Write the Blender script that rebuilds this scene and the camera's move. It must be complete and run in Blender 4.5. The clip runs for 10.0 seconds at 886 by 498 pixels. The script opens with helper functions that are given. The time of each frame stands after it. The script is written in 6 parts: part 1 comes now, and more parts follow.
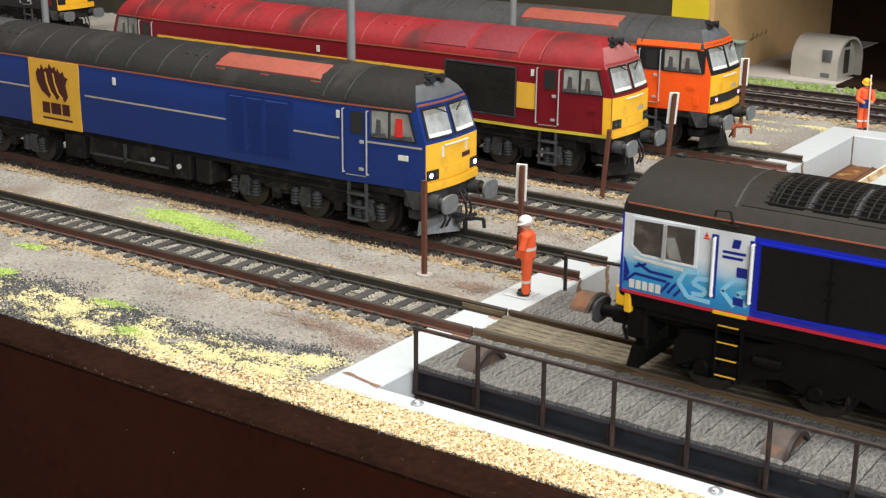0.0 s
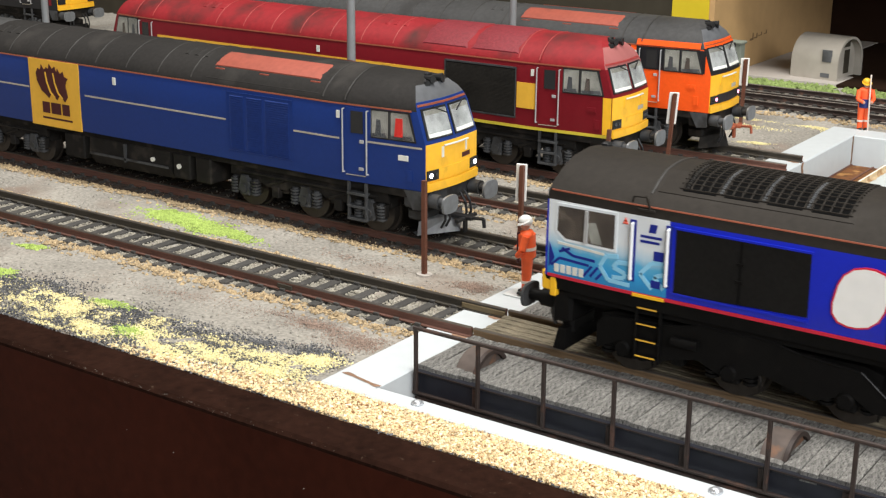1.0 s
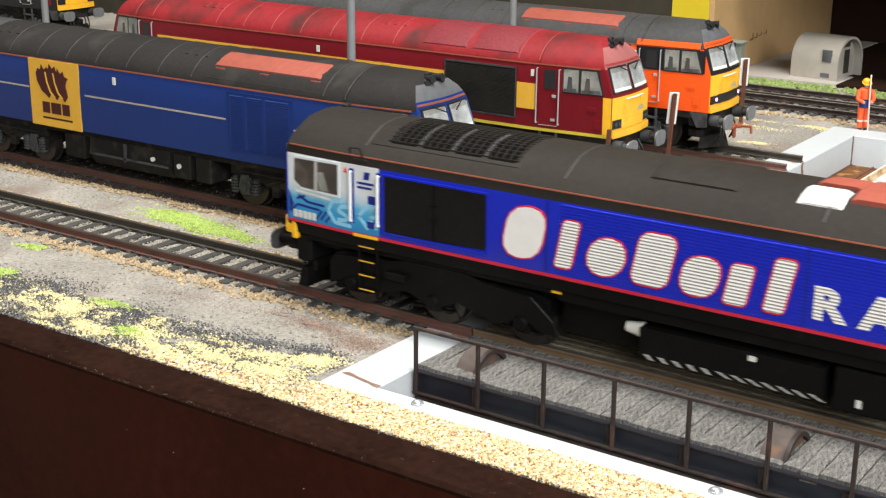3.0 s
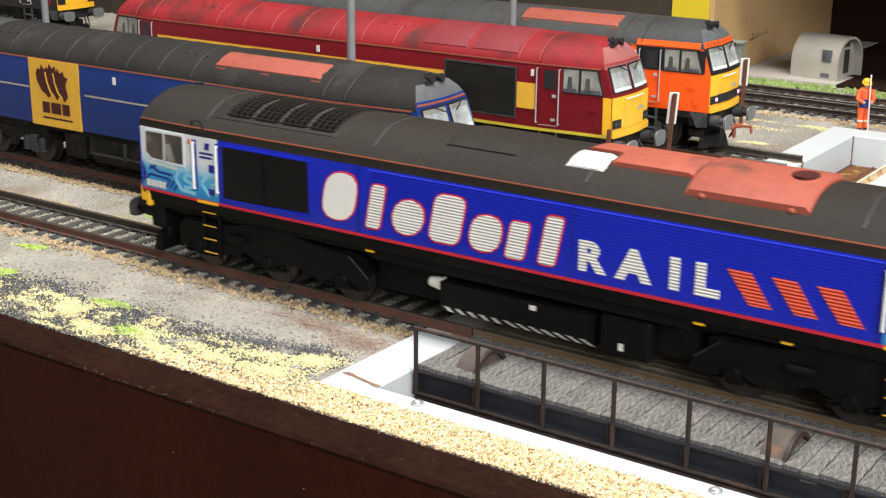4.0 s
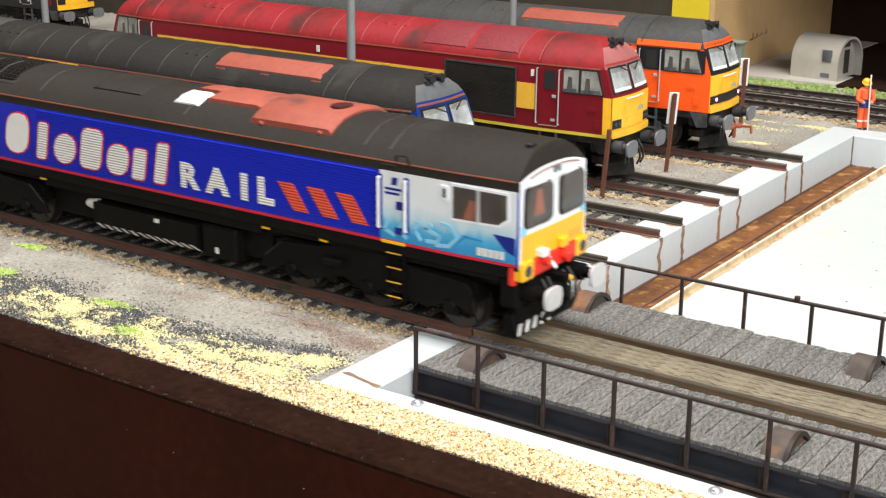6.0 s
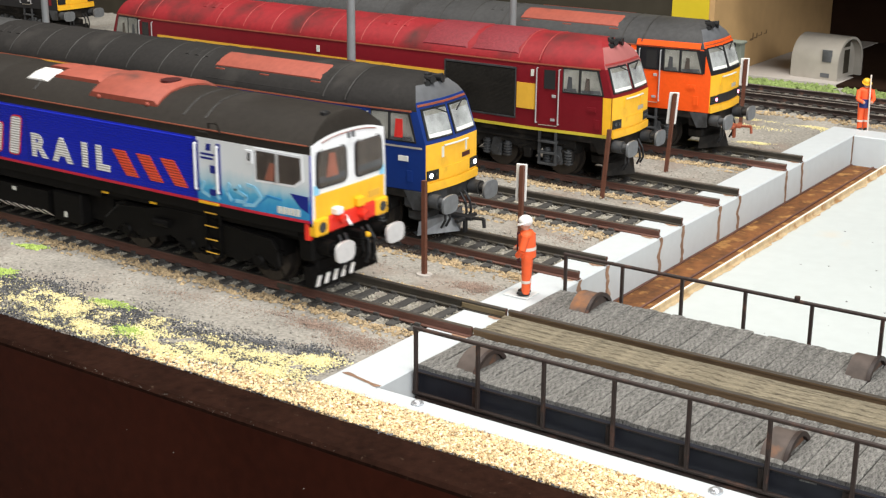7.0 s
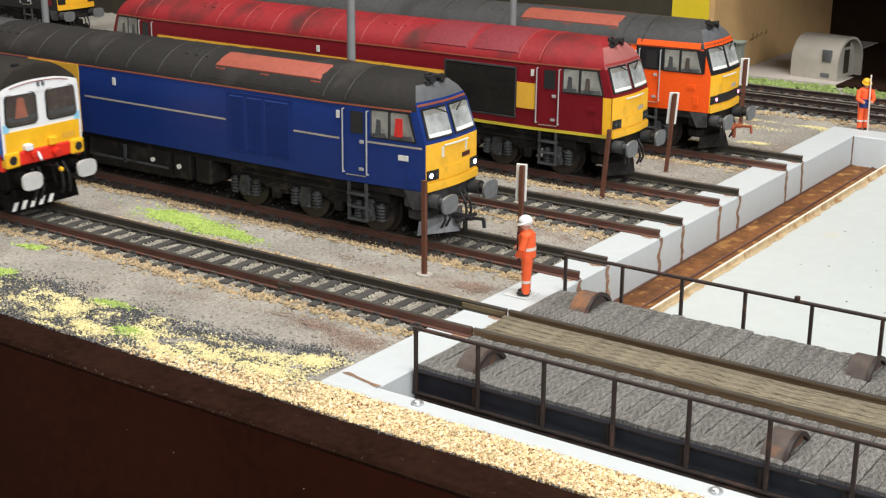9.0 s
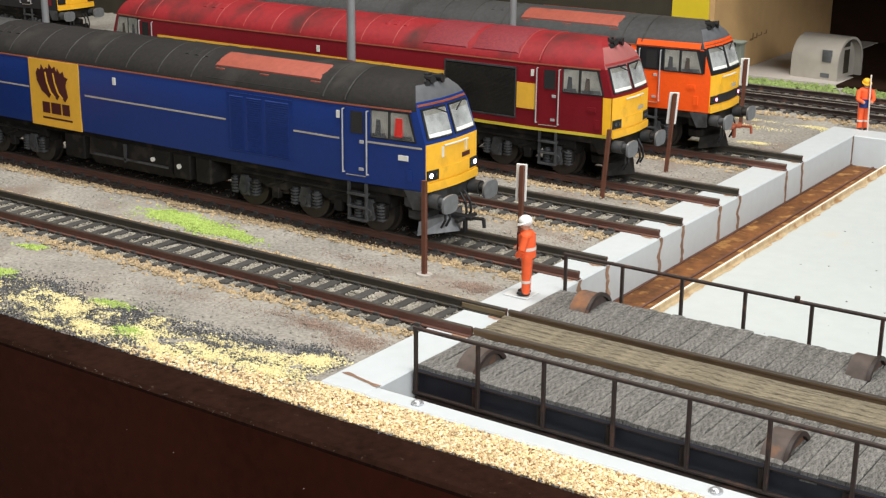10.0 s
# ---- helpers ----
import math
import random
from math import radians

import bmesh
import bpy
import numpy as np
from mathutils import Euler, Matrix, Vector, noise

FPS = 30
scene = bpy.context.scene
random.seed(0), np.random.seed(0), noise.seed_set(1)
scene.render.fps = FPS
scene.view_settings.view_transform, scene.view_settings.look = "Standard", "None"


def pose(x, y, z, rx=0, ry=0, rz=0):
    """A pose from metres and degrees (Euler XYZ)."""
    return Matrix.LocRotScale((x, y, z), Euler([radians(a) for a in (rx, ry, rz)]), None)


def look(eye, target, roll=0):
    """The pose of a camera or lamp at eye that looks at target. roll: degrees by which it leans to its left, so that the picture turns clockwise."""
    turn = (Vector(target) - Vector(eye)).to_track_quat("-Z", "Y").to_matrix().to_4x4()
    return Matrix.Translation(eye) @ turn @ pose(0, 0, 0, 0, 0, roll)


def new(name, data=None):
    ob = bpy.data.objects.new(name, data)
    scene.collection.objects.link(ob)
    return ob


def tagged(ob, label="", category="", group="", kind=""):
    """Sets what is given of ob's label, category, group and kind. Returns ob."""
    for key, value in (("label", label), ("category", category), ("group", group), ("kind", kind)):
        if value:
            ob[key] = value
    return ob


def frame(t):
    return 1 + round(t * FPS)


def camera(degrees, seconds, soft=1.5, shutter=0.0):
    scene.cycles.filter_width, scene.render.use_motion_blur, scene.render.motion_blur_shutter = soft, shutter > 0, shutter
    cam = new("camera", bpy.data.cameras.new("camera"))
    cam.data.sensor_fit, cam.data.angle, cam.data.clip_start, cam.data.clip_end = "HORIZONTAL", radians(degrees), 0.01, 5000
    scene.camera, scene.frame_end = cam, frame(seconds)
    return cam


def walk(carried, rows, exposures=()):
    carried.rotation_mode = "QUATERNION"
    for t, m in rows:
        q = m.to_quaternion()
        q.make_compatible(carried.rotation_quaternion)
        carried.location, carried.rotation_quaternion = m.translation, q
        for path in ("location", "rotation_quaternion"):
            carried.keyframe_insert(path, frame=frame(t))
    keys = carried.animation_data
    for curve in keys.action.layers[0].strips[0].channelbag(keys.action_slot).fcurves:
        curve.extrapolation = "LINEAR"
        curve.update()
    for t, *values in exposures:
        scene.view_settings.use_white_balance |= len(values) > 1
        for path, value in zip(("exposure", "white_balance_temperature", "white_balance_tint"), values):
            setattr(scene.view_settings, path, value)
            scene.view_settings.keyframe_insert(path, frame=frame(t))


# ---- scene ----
cam = camera(36.19, 10.0, soft=1.28, shutter=0.5)
EYE = (0.18458, -0.28706, 0.12893)
AIM = (-0.03368, 0.02607, 0.00929)
# the clip's camera opens up a little while the dark locomotive fills its picture
walk(cam, [(0, look(EYE, AIM, 0.24)), (10, look(EYE, AIM, 0.24))],
     exposures=[(0, 0.17), (1.0, 0.22), (2.0, 0.35), (2.7, 0.39), (4.5, 0.39), (5.7, 0.39), (6.8, 0.28), (7.5, 0.12), (8.5, 0.06), (10, 0.06)])

# ---- light: a lamp strip above the layout and an added fill ----
world = bpy.data.worlds.new("room")
scene.world = world
world.use_nodes = True
world.node_tree.nodes["Background"].inputs[0].default_value = (0.9, 0.95, 1.0, 1)
world.node_tree.nodes["Background"].inputs[1].default_value = 0.045


def area(name, eye, target, sx, sy, watts, colour):
    d = bpy.data.lights.new(name, "AREA")
    d.shape, d.size, d.size_y, d.energy, d.color = "RECTANGLE", sx, sy, watts, colour
    ob = new(name, d)
    ob.matrix_world = look(eye, target)
    return ob


area("strip_light", (0.06, -0.02, 0.95), (0.06, 0.06, 0), 1.4, 0.22, 16.0, (1.0, 0.97, 0.92))
# unseen fill added at the right front to brighten sides and cab fronts
area("window_light", (1.02, -0.78, 0.66), (0.0, 0.12, 0), 0.8, 0.6, 16.0, (0.97, 0.98, 1.0))

# ---- materials ----
MATS = {}


def mat(name, col, rough=0.5, metal=0.0, vary=0.15, scale=300.0, bump=0.0, coarse=25.0, dirt=None, dirt_amount=0.0, dirt_scale=60.0,
        spec=0.35, emit=None, strength=0.0, island=0.0, each=0.0, stretch=(1, 1, 1), coat=0.0):
    """A surface with variation at a fine and a coarse scale (scales per metre), optional dirt patches and relief."""
    if name in MATS:
        return MATS[name]
    m = bpy.data.materials.new(name)
    m.use_nodes = True
    nt = m.node_tree
    N, L = nt.nodes, nt.links
    b = N["Principled BSDF"]
    b.inputs["Roughness"].default_value = rough
    b.inputs["Metallic"].default_value = metal
    b.inputs["Specular IOR Level"].default_value = spec
    b.inputs["Coat Weight"].default_value = coat
    tc = N.new("ShaderNodeTexCoord")
    mp = N.new("ShaderNodeMapping")
    mp.inputs["Scale"].default_value = stretch
    L.new(tc.outputs["Object"], mp.inputs["Vector"])

    def noise_node(sc, detail=4.0):
        n = N.new("ShaderNodeTexNoise")
        n.inputs["Scale"].default_value = sc
        n.inputs["Detail"].default_value = detail
        L.new(mp.outputs["Vector"], n.inputs["Vector"])
        return n

    fine, big = noise_node(scale), noise_node(coarse)
    add = N.new("ShaderNodeMath")
    add.operation = "ADD"
    L.new(fine.outputs["Fac"], add.inputs[0])
    L.new(big.outputs["Fac"], add.inputs[1])
    last = add.outputs[0]
    for amount, node, sock in ((island, "ShaderNodeNewGeometry", "Random Per Island"), (each, "ShaderNodeObjectInfo", "Random")):
        if amount:
            g = N.new(node)
            ma = N.new("ShaderNodeMath")
            ma.operation = "MULTIPLY_ADD"
            L.new(g.outputs[sock], ma.inputs[0])
            ma.inputs[1].default_value = amount
            L.new(last, ma.inputs[2])
            last = ma.outputs[0]
    extra = island + each
    r = N.new("ShaderNodeMapRange")
    r.inputs["From Min"].default_value, r.inputs["From Max"].default_value = 0.6, 1.4 + extra
    r.inputs["To Min"].default_value, r.inputs["To Max"].default_value = 1 - vary, 1 + vary
    L.new(last, r.inputs["Value"])
    mul = N.new("ShaderNodeVectorMath")
    mul.operation = "SCALE"
    mul.inputs[0].default_value = col
    L.new(r.outputs[0], mul.inputs["Scale"])
    out = mul.outputs[0]
    if dirt:
        dn = noise_node(dirt_scale, 6.0)
        rr = N.new("ShaderNodeMapRange")
        rr.inputs["From Min"].default_value = 0.68 - 0.33 * dirt_amount
        rr.inputs["From Max"].default_value = 0.80 - 0.28 * dirt_amount
        L.new(dn.outputs["Fac"], rr.inputs["Value"])
        mx = N.new("ShaderNodeMix")
        mx.data_type = "RGBA"
        L.new(rr.outputs[0], mx.inputs["Factor"])
        L.new(out, mx.inputs["A"])
        mx.inputs["B"].default_value = (*dirt, 1)
        out = mx.outputs["Result"]
    L.new(out, b.inputs["Base Color"])
    if bump:
        bp = N.new("ShaderNodeBump")
        bp.inputs["Strength"].default_value = min(1.0, bump)
        bp.inputs["Distance"].default_value = 0.0006
        L.new(fine.outputs["Fac"], bp.inputs["Height"])
        L.new(bp.outputs["Normal"], b.inputs["Normal"])
    if emit:
        b.inputs["Emission Color"].default_value = (*emit, 1)
        b.inputs["Emission Strength"].default_value = strength
    MATS[name] = m
    return m


def glass_mat(name, tint, rough=0.05):
    m = bpy.data.materials.new(name)
    m.use_nodes = True
    b = m.node_tree.nodes["Principled BSDF"]
    b.inputs["Base Color"].default_value = (*tint, 1)
    b.inputs["Roughness"].default_value = rough
    b.inputs["Transmission Weight"].default_value = 1.0
    b.inputs["IOR"].default_value = 1.35
    return m


def fade_mat(name, stops, rough=0.35, wobble=0.003):
    """Printed livery that fades from colour to colour with height; stops are (height in mm, colour)."""
    m = bpy.data.materials.new(name)
    m.use_nodes = True
    N, L = m.node_tree.nodes, m.node_tree.links
    b = N["Principled BSDF"]
    b.inputs["Roughness"].default_value = rough
    b.inputs["Specular IOR Level"].default_value = 0.35
    tc = N.new("ShaderNodeTexCoord")
    mp = N.new("ShaderNodeMapping")
    mp.inputs["Scale"].default_value = (1.0, 1.0, 0.22)
    L.new(tc.outputs["Object"], mp.inputs["Vector"])
    n = N.new("ShaderNodeTexNoise")
    n.inputs["Scale"].default_value = 420.0
    n.inputs["Detail"].default_value = 3.0
    L.new(mp.outputs["Vector"], n.inputs["Vector"])
    sep = N.new("ShaderNodeSeparateXYZ")
    L.new(tc.outputs["Object"], sep.inputs[0])
    w = N.new("ShaderNodeMath")
    w.operation = "MULTIPLY_ADD"
    L.new(n.outputs["Fac"], w.inputs[0])
    w.inputs[1].default_value = wobble
    L.new(sep.outputs["Z"], w.inputs[2])
    lo, hi = stops[0][0], stops[-1][0]
    r = N.new("ShaderNodeMapRange")
    r.inputs["From Min"].default_value, r.inputs["From Max"].default_value = lo * 0.001 + wobble / 2, hi * 0.001 + wobble / 2
    L.new(w.outputs[0], r.inputs["Value"])
    ramp = N.new("ShaderNodeValToRGB")
    els = ramp.color_ramp.elements
    while len(els) < len(stops):
        els.new(0.5)
    for e, (z, c) in zip(els, stops):
        e.position = (z - lo) / (hi - lo)
        e.color = (*c, 1)
    L.new(r.outputs[0], ramp.inputs["Fac"])
    L.new(ramp.outputs["Color"], b.inputs["Base Color"])
    return m


def ribbed(m, pitch=0.0008, depth=0.00035):
    """Adds the relief of fine horizontal louvres under the paint."""
    N, L = m.node_tree.nodes, m.node_tree.links
    tc = N.new("ShaderNodeTexCoord")
    w = N.new("ShaderNodeTexWave")
    w.bands_direction = "Y" if "word" in m.name else "Z"
    w.wave_profile = "SIN"
    w.inputs["Scale"].default_value = 1.0 / pitch / 3.1831
    L.new(tc.outputs["Object"], w.inputs["Vector"])
    bp = N.new("ShaderNodeBump")
    bp.inputs["Strength"].default_value = 1.0
    bp.inputs["Distance"].default_value = depth
    L.new(w.outputs["Fac"], bp.inputs["Height"])
    L.new(bp.outputs["Normal"], N["Principled BSDF"].inputs["Normal"])
    return m


BLUE60 = mat("blue_satin_paint", (0.0092, 0.032, 0.168), 0.38, vary=0.10, scale=900, dirt=(0.02, 0.03, 0.09), dirt_amount=0.15)
MAROON = mat("maroon_satin_paint", (0.16, 0.0075, 0.013), 0.40, vary=0.10, scale=900, dirt=(0.07, 0.01, 0.01), dirt_amount=0.15)
RED_ROOF = mat("weathered_red_roof_paint", (0.245, 0.0155, 0.02), 0.6, vary=0.2, scale=500, dirt=(0.075, 0.018, 0.017), dirt_amount=0.5, dirt_scale=40, spec=0.22)
ORANGE = mat("orange_satin_paint", (0.86, 0.098, 0.012), 0.42, vary=0.08, scale=900, dirt=(0.5, 0.07, 0.02), dirt_amount=0.1)
BLACK_SIDE = mat("black_satin_paint", (0.014, 0.014, 0.016), 0.45, vary=0.2, scale=600)
ROOF = mat("weathered_dark_grey_roof_paint", (0.0195, 0.018, 0.0168), 0.72, spec=0.2, vary=0.28, scale=700, bump=0.12, dirt=(0.046, 0.042, 0.038), dirt_amount=0.4, dirt_scale=35)
ROOF66 = mat("matt_black_brown_roof_paint", (0.0225, 0.019, 0.0155), 0.7, spec=0.2, vary=0.25, scale=600, bump=0.08, dirt=(0.036, 0.032, 0.028), dirt_amount=0.3, dirt_scale=35)
SEAM = mat("rubbed_roof_seam", (0.034, 0.032, 0.030), 0.6, vary=0.5, scale=400)
RED_SEAM = mat("rubbed_red_seam", (0.31, 0.04, 0.038), 0.55, vary=0.25, scale=400)
PINK = mat("sun_faded_red_panel", (0.32, 0.075, 0.048), 0.65, vary=0.2, scale=500, dirt=(0.11, 0.045, 0.036), dirt_amount=0.3, dirt_scale=55.0)
YELLOW = mat("warning_yellow_paint", (0.88, 0.47, 0.028), 0.42, vary=0.08, scale=500, dirt=(0.5, 0.26, 0.03), dirt_amount=0.15)
GOLD = mat("gold_band_paint", (0.72, 0.40, 0.045), 0.42, vary=0.07, scale=500)
LOGO_DARK = mat("dark_maroon_print", (0.06, 0.012, 0.012), 0.5, vary=0.1)
LINE_ORANGE = mat("orange_lining", (0.24, 0.070, 0.038), 0.5, vary=0.2, scale=500)
LINE_GOLD = mat("dull_gold_lining", (0.4, 0.36, 0.29), 0.5, vary=0.15, scale=500)
STEEL = mat("light_handrail_metal", (0.48, 0.48, 0.48), 0.4, metal=0.3, vary=0.12)
BUFFER = mat("dull_grey_buffer_steel", (0.19, 0.20, 0.21), 0.45, metal=0.4, vary=0.25, scale=500)
BUFFER66 = mat("pale_buffer_steel", (0.62, 0.62, 0.62), 0.35, metal=0.2, vary=0.15, scale=500)
UNDER = mat("dusty_black_running_gear", (0.013, 0.012, 0.011), 0.65, spec=0.12, vary=0.4, scale=500, dirt=(0.036, 0.031, 0.026), dirt_amount=0.45, dirt_scale=150)
UNDER_GREY = mat("dusty_grey_running_gear", (0.046, 0.048, 0.050), 0.6, vary=0.4, scale=500, dirt=(0.022, 0.021, 0.02), dirt_amount=0.5, dirt_scale=150)
UNDER66 = mat("clean_black_running_gear", (0.005, 0.0047, 0.0045), 0.55, spec=0.08, vary=0.3, scale=500, dirt=(0.011, 0.01, 0.009), dirt_amount=0.2, dirt_scale=200)
WHEEL = mat("worn_wheel_steel", (0.06, 0.053, 0.047), 0.5, metal=0.8, vary=0.3, scale=400)
CAB_IN = mat("pale_cab_interior", (0.19, 0.185, 0.16), 0.7, vary=0.5, scale=250, coarse=60)
SCREEN_IN = mat("pale_windscreen_interior", (0.27, 0.28, 0.275), 0.6, vary=0.5, scale=250, coarse=60)
CAB_DARK = mat("brown_cab_interior", (0.045, 0.034, 0.026), 0.7, vary=0.5, scale=250, coarse=150, dirt=(0.10, 0.08, 0.06), dirt_amount=0.3, dirt_scale=250)
SEAT = mat("red_seat_plastic", (0.45, 0.02, 0.015), 0.5, vary=0.1)
RUBBER = mat("black_window_rubber", (0.015, 0.015, 0.016), 0.5, vary=0.1)
GRILLE_MESH = mat("dusty_brown_grille_mesh", (0.024, 0.022, 0.019), 0.7, spec=0.1, vary=0.5, scale=1400, coarse=80)
GRILLE = mat("dark_mesh_grille", (0.009, 0.0085, 0.008), 0.6, spec=0.1, vary=0.4, scale=900)
PALE = mat("pale_notice_print", (0.66, 0.66, 0.60), 0.5, vary=0.1)
LAMP_ON = mat("lit_white_headlight", (0.9, 0.9, 1.0), 0.2, emit=(0.72, 0.78, 1.0), strength=9.0)
LAMP_RED = mat("lit_red_tail_light", (0.9, 0.3, 0.4), 0.2, emit=(1.0, 0.25, 0.4), strength=4.0)
LENS = mat("dark_lamp_lens", (0.03, 0.03, 0.03), 0.12, vary=0.1)
GLASS = glass_mat("window_glass", (0.93, 0.95, 0.95))
BLUE66 = mat("royal_blue_gloss_paint", (0.010, 0.022, 0.44), 0.30, vary=0.06, scale=900)
NAVY66 = mat("navy_print", (0.01, 0.02, 0.22), 0.35, vary=0.06)
SILVER66 = mat("silver_white_cab_paint", (0.70, 0.74, 0.76), 0.35, vary=0.06, scale=400)
CYAN66 = mat("mid_blue_cab_print", (0.03, 0.24, 0.52), 0.35, vary=0.14, scale=150)
CYAN_PALE = mat("pale_blue_cab_print", (0.25, 0.55, 0.74), 0.35, vary=0.10, scale=150)
WHITE66 = mat("white_lettering", (0.80, 0.79, 0.76), 0.45, vary=0.05)
REDLINE = mat("red_lining", (0.55, 0.02, 0.045), 0.4, vary=0.08)
RED66 = mat("red_coupling_panel", (0.75, 0.035, 0.02), 0.42, vary=0.08)
WHITE_RIB = ribbed(mat("white_paint_on_louvres", (0.80, 0.79, 0.76), 0.45, vary=0.05))
WHITE_WORD = ribbed(mat("white_word_on_louvres", (0.80, 0.79, 0.76), 0.45, vary=0.05))
CAB_FADE = fade_mat("silver_to_blue_cab_print", ((22.6, (0.025, 0.20, 0.46)), (26.0, (0.03, 0.29, 0.58)), (29.0, (0.09, 0.38, 0.60)), (31.0, (0.42, 0.58, 0.68)), (33.5, (0.66, 0.70, 0.72)), (41, (0.68, 0.71, 0.72))), wobble=0.0022)
CAB_FADE_REAR = fade_mat("white_to_blue_cab_print", ((22.6, (0.03, 0.24, 0.52)), (25.0, (0.04, 0.30, 0.58)), (27.2, (0.10, 0.42, 0.64)), (29.5, (0.45, 0.62, 0.70)), (33.0, (0.70, 0.74, 0.76)), (41, (0.72, 0.75, 0.76))), wobble=0.0045)
ORANGE66 = ribbed(mat("red_orange_flash", (0.74, 0.075, 0.03), 0.42, vary=0.06))
YELLOW66 = mat("bright_yellow_front", (0.86, 0.47, 0.02), 0.4, vary=0.08, scale=400)
WHITE_EDGE = mat("white_cab_frame", (0.78, 0.80, 0.82), 0.35, vary=0.05)
RUST_RAIL = mat("rusty_rail_side", (0.115, 0.056, 0.042), 0.8, spec=0.25, vary=0.35, scale=500, bump=0.2, dirt=(0.12, 0.065, 0.04), dirt_amount=0.35, dirt_scale=200, stretch=(0.25, 1, 1))
BRIDGE_RAIL = mat("light_rust_rail", (0.125, 0.082, 0.046), 0.75, vary=0.4, scale=400, spec=0.3, stretch=(0.3, 1, 1))
RED_GROUND = mat("red_brown_ground_stain", (0.3, 0.22, 0.175), 0.95, vary=0.4, scale=600, island=1.2)
FAN_SHADE = mat("matt_black_fan_shade", (0.004, 0.004, 0.004), 0.95, spec=0.05, vary=0.1)
MUTED = mat("muted_brown_seat", (0.22, 0.075, 0.045), 0.7, vary=0.3)
RAIL_TOP = mat("dull_rail_head", (0.10, 0.088, 0.075), 0.42, metal=0.5, vary=0.3, scale=400, stretch=(0.2, 1, 1))
SLEEPER = mat("dusty_dark_sleeper", (0.055, 0.052, 0.048), 0.8, vary=0.35, scale=600, bump=0.2, each=0.8, dirt=(0.12, 0.11, 0.10), dirt_amount=0.25, dirt_scale=250)
GROUND = mat("grey_cinder_ground", (0.29, 0.272, 0.238), 0.95, vary=0.5, scale=900, bump=1.0, coarse=30, dirt=(0.22, 0.175, 0.142), dirt_amount=0.45, dirt_scale=28)
GRIT = mat("mixed_grey_grit", (0.295, 0.275, 0.24), 0.95, vary=0.6, scale=600, island=1.6)
BALLAST = mat("tan_ballast_stone", (0.39, 0.295, 0.175), 0.9, vary=0.5, scale=600, island=1.0)
BALLAST_GREY = mat("grey_ballast_stone", (0.3, 0.278, 0.228), 0.9, vary=0.5, scale=600, island=1.0)
BALLAST_DARK = mat("near_black_brown_ballast", (0.040, 0.028, 0.021), 0.85, vary=0.6, scale=600, island=1.0)
GRAVEL = mat("golden_cork_gravel", (0.66, 0.49, 0.275), 0.9, vary=0.55, scale=500, island=1.0)
GRAVEL_BED = mat("tan_gravel_bed", (0.46, 0.32, 0.165), 0.95, vary=0.6, scale=900, bump=1.0, coarse=60, dirt=(0.62, 0.48, 0.28), dirt_amount=0.45, dirt_scale=500)
GRAVEL_PALE = mat("cream_cork_crumb", (0.80, 0.68, 0.46), 0.9, vary=0.4, scale=500, island=1.0)
GRAVEL_RUST = mat("rust_brown_crumb", (0.30, 0.16, 0.07), 0.9, vary=0.5, scale=500, island=1.0)
STRAW = mat("straw_yellow_turf", (0.7, 0.62, 0.33), 0.9, vary=0.4, scale=500, island=1.0)
CINDER = mat("black_grey_cinder", (0.095, 0.096, 0.1), 0.9, vary=0.95, scale=500, island=1.7)
GREEN = mat("bright_green_turf", (0.33, 0.43, 0.11), 0.9, vary=0.4, scale=500, island=1.0)
DULL_GREEN = mat("dull_green_turf", (0.20, 0.265, 0.085), 0.9, vary=0.5, scale=300, island=1.0)
WHITE_WOOD = mat("white_painted_timber", (0.505, 0.54, 0.555), 0.55, vary=0.05, scale=250, bump=0.1, coarse=15, dirt=(0.55, 0.54, 0.50), dirt_amount=0.1, dirt_scale=40)
PIT_FLOOR = mat("pale_painted_pit_floor", (0.49, 0.53, 0.525), 0.5, vary=0.05, scale=200, coarse=12, dirt=(0.55, 0.5, 0.42), dirt_amount=0.08, dirt_scale=30)
RUST = mat("rust_brown_stain", (0.145, 0.056, 0.016), 0.85, vary=0.6, scale=350, bump=0.3, coarse=60, dirt=(0.4, 0.205, 0.062), dirt_amount=0.38, dirt_scale=170.0)
RUST_STREAK = mat("rust_streak", (0.26, 0.155, 0.10), 0.85, vary=0.4, scale=400, dirt=(0.45, 0.36, 0.28), dirt_amount=0.3, dirt_scale=200)
DECK = mat("grey_weathered_deck_board", (0.175, 0.17, 0.158), 0.85, vary=1.0, scale=2200, bump=1.0, each=0.12, coarse=700.0, stretch=(1.6, 0.45, 1), dirt=(0.04, 0.037, 0.034), dirt_amount=0.42, dirt_scale=1300.0)
DECK_MID = mat("brown_weathered_deck_board", (0.215, 0.185, 0.128), 0.85, vary=0.7, scale=2200, bump=1.0, each=0.2, coarse=700.0, stretch=(1.8, 0.3, 1), dirt=(0.07, 0.055, 0.04), dirt_amount=0.36, dirt_scale=800)
GIRDER = mat("dark_blue_black_girder", (0.011, 0.012, 0.018), 0.5, vary=0.3, scale=400)
IRON = mat("dark_brown_ironwork", (0.03, 0.02, 0.017), 0.55, vary=0.3, scale=500, dirt=(0.10, 0.05, 0.035), dirt_amount=0.3, dirt_scale=200)
RUST_WHEEL = mat("rusty_wheel_cover", (0.082, 0.064, 0.055), 0.75, vary=0.4, scale=300, bump=0.25, dirt=(0.24, 0.105, 0.045), dirt_amount=0.42, dirt_scale=120.0)
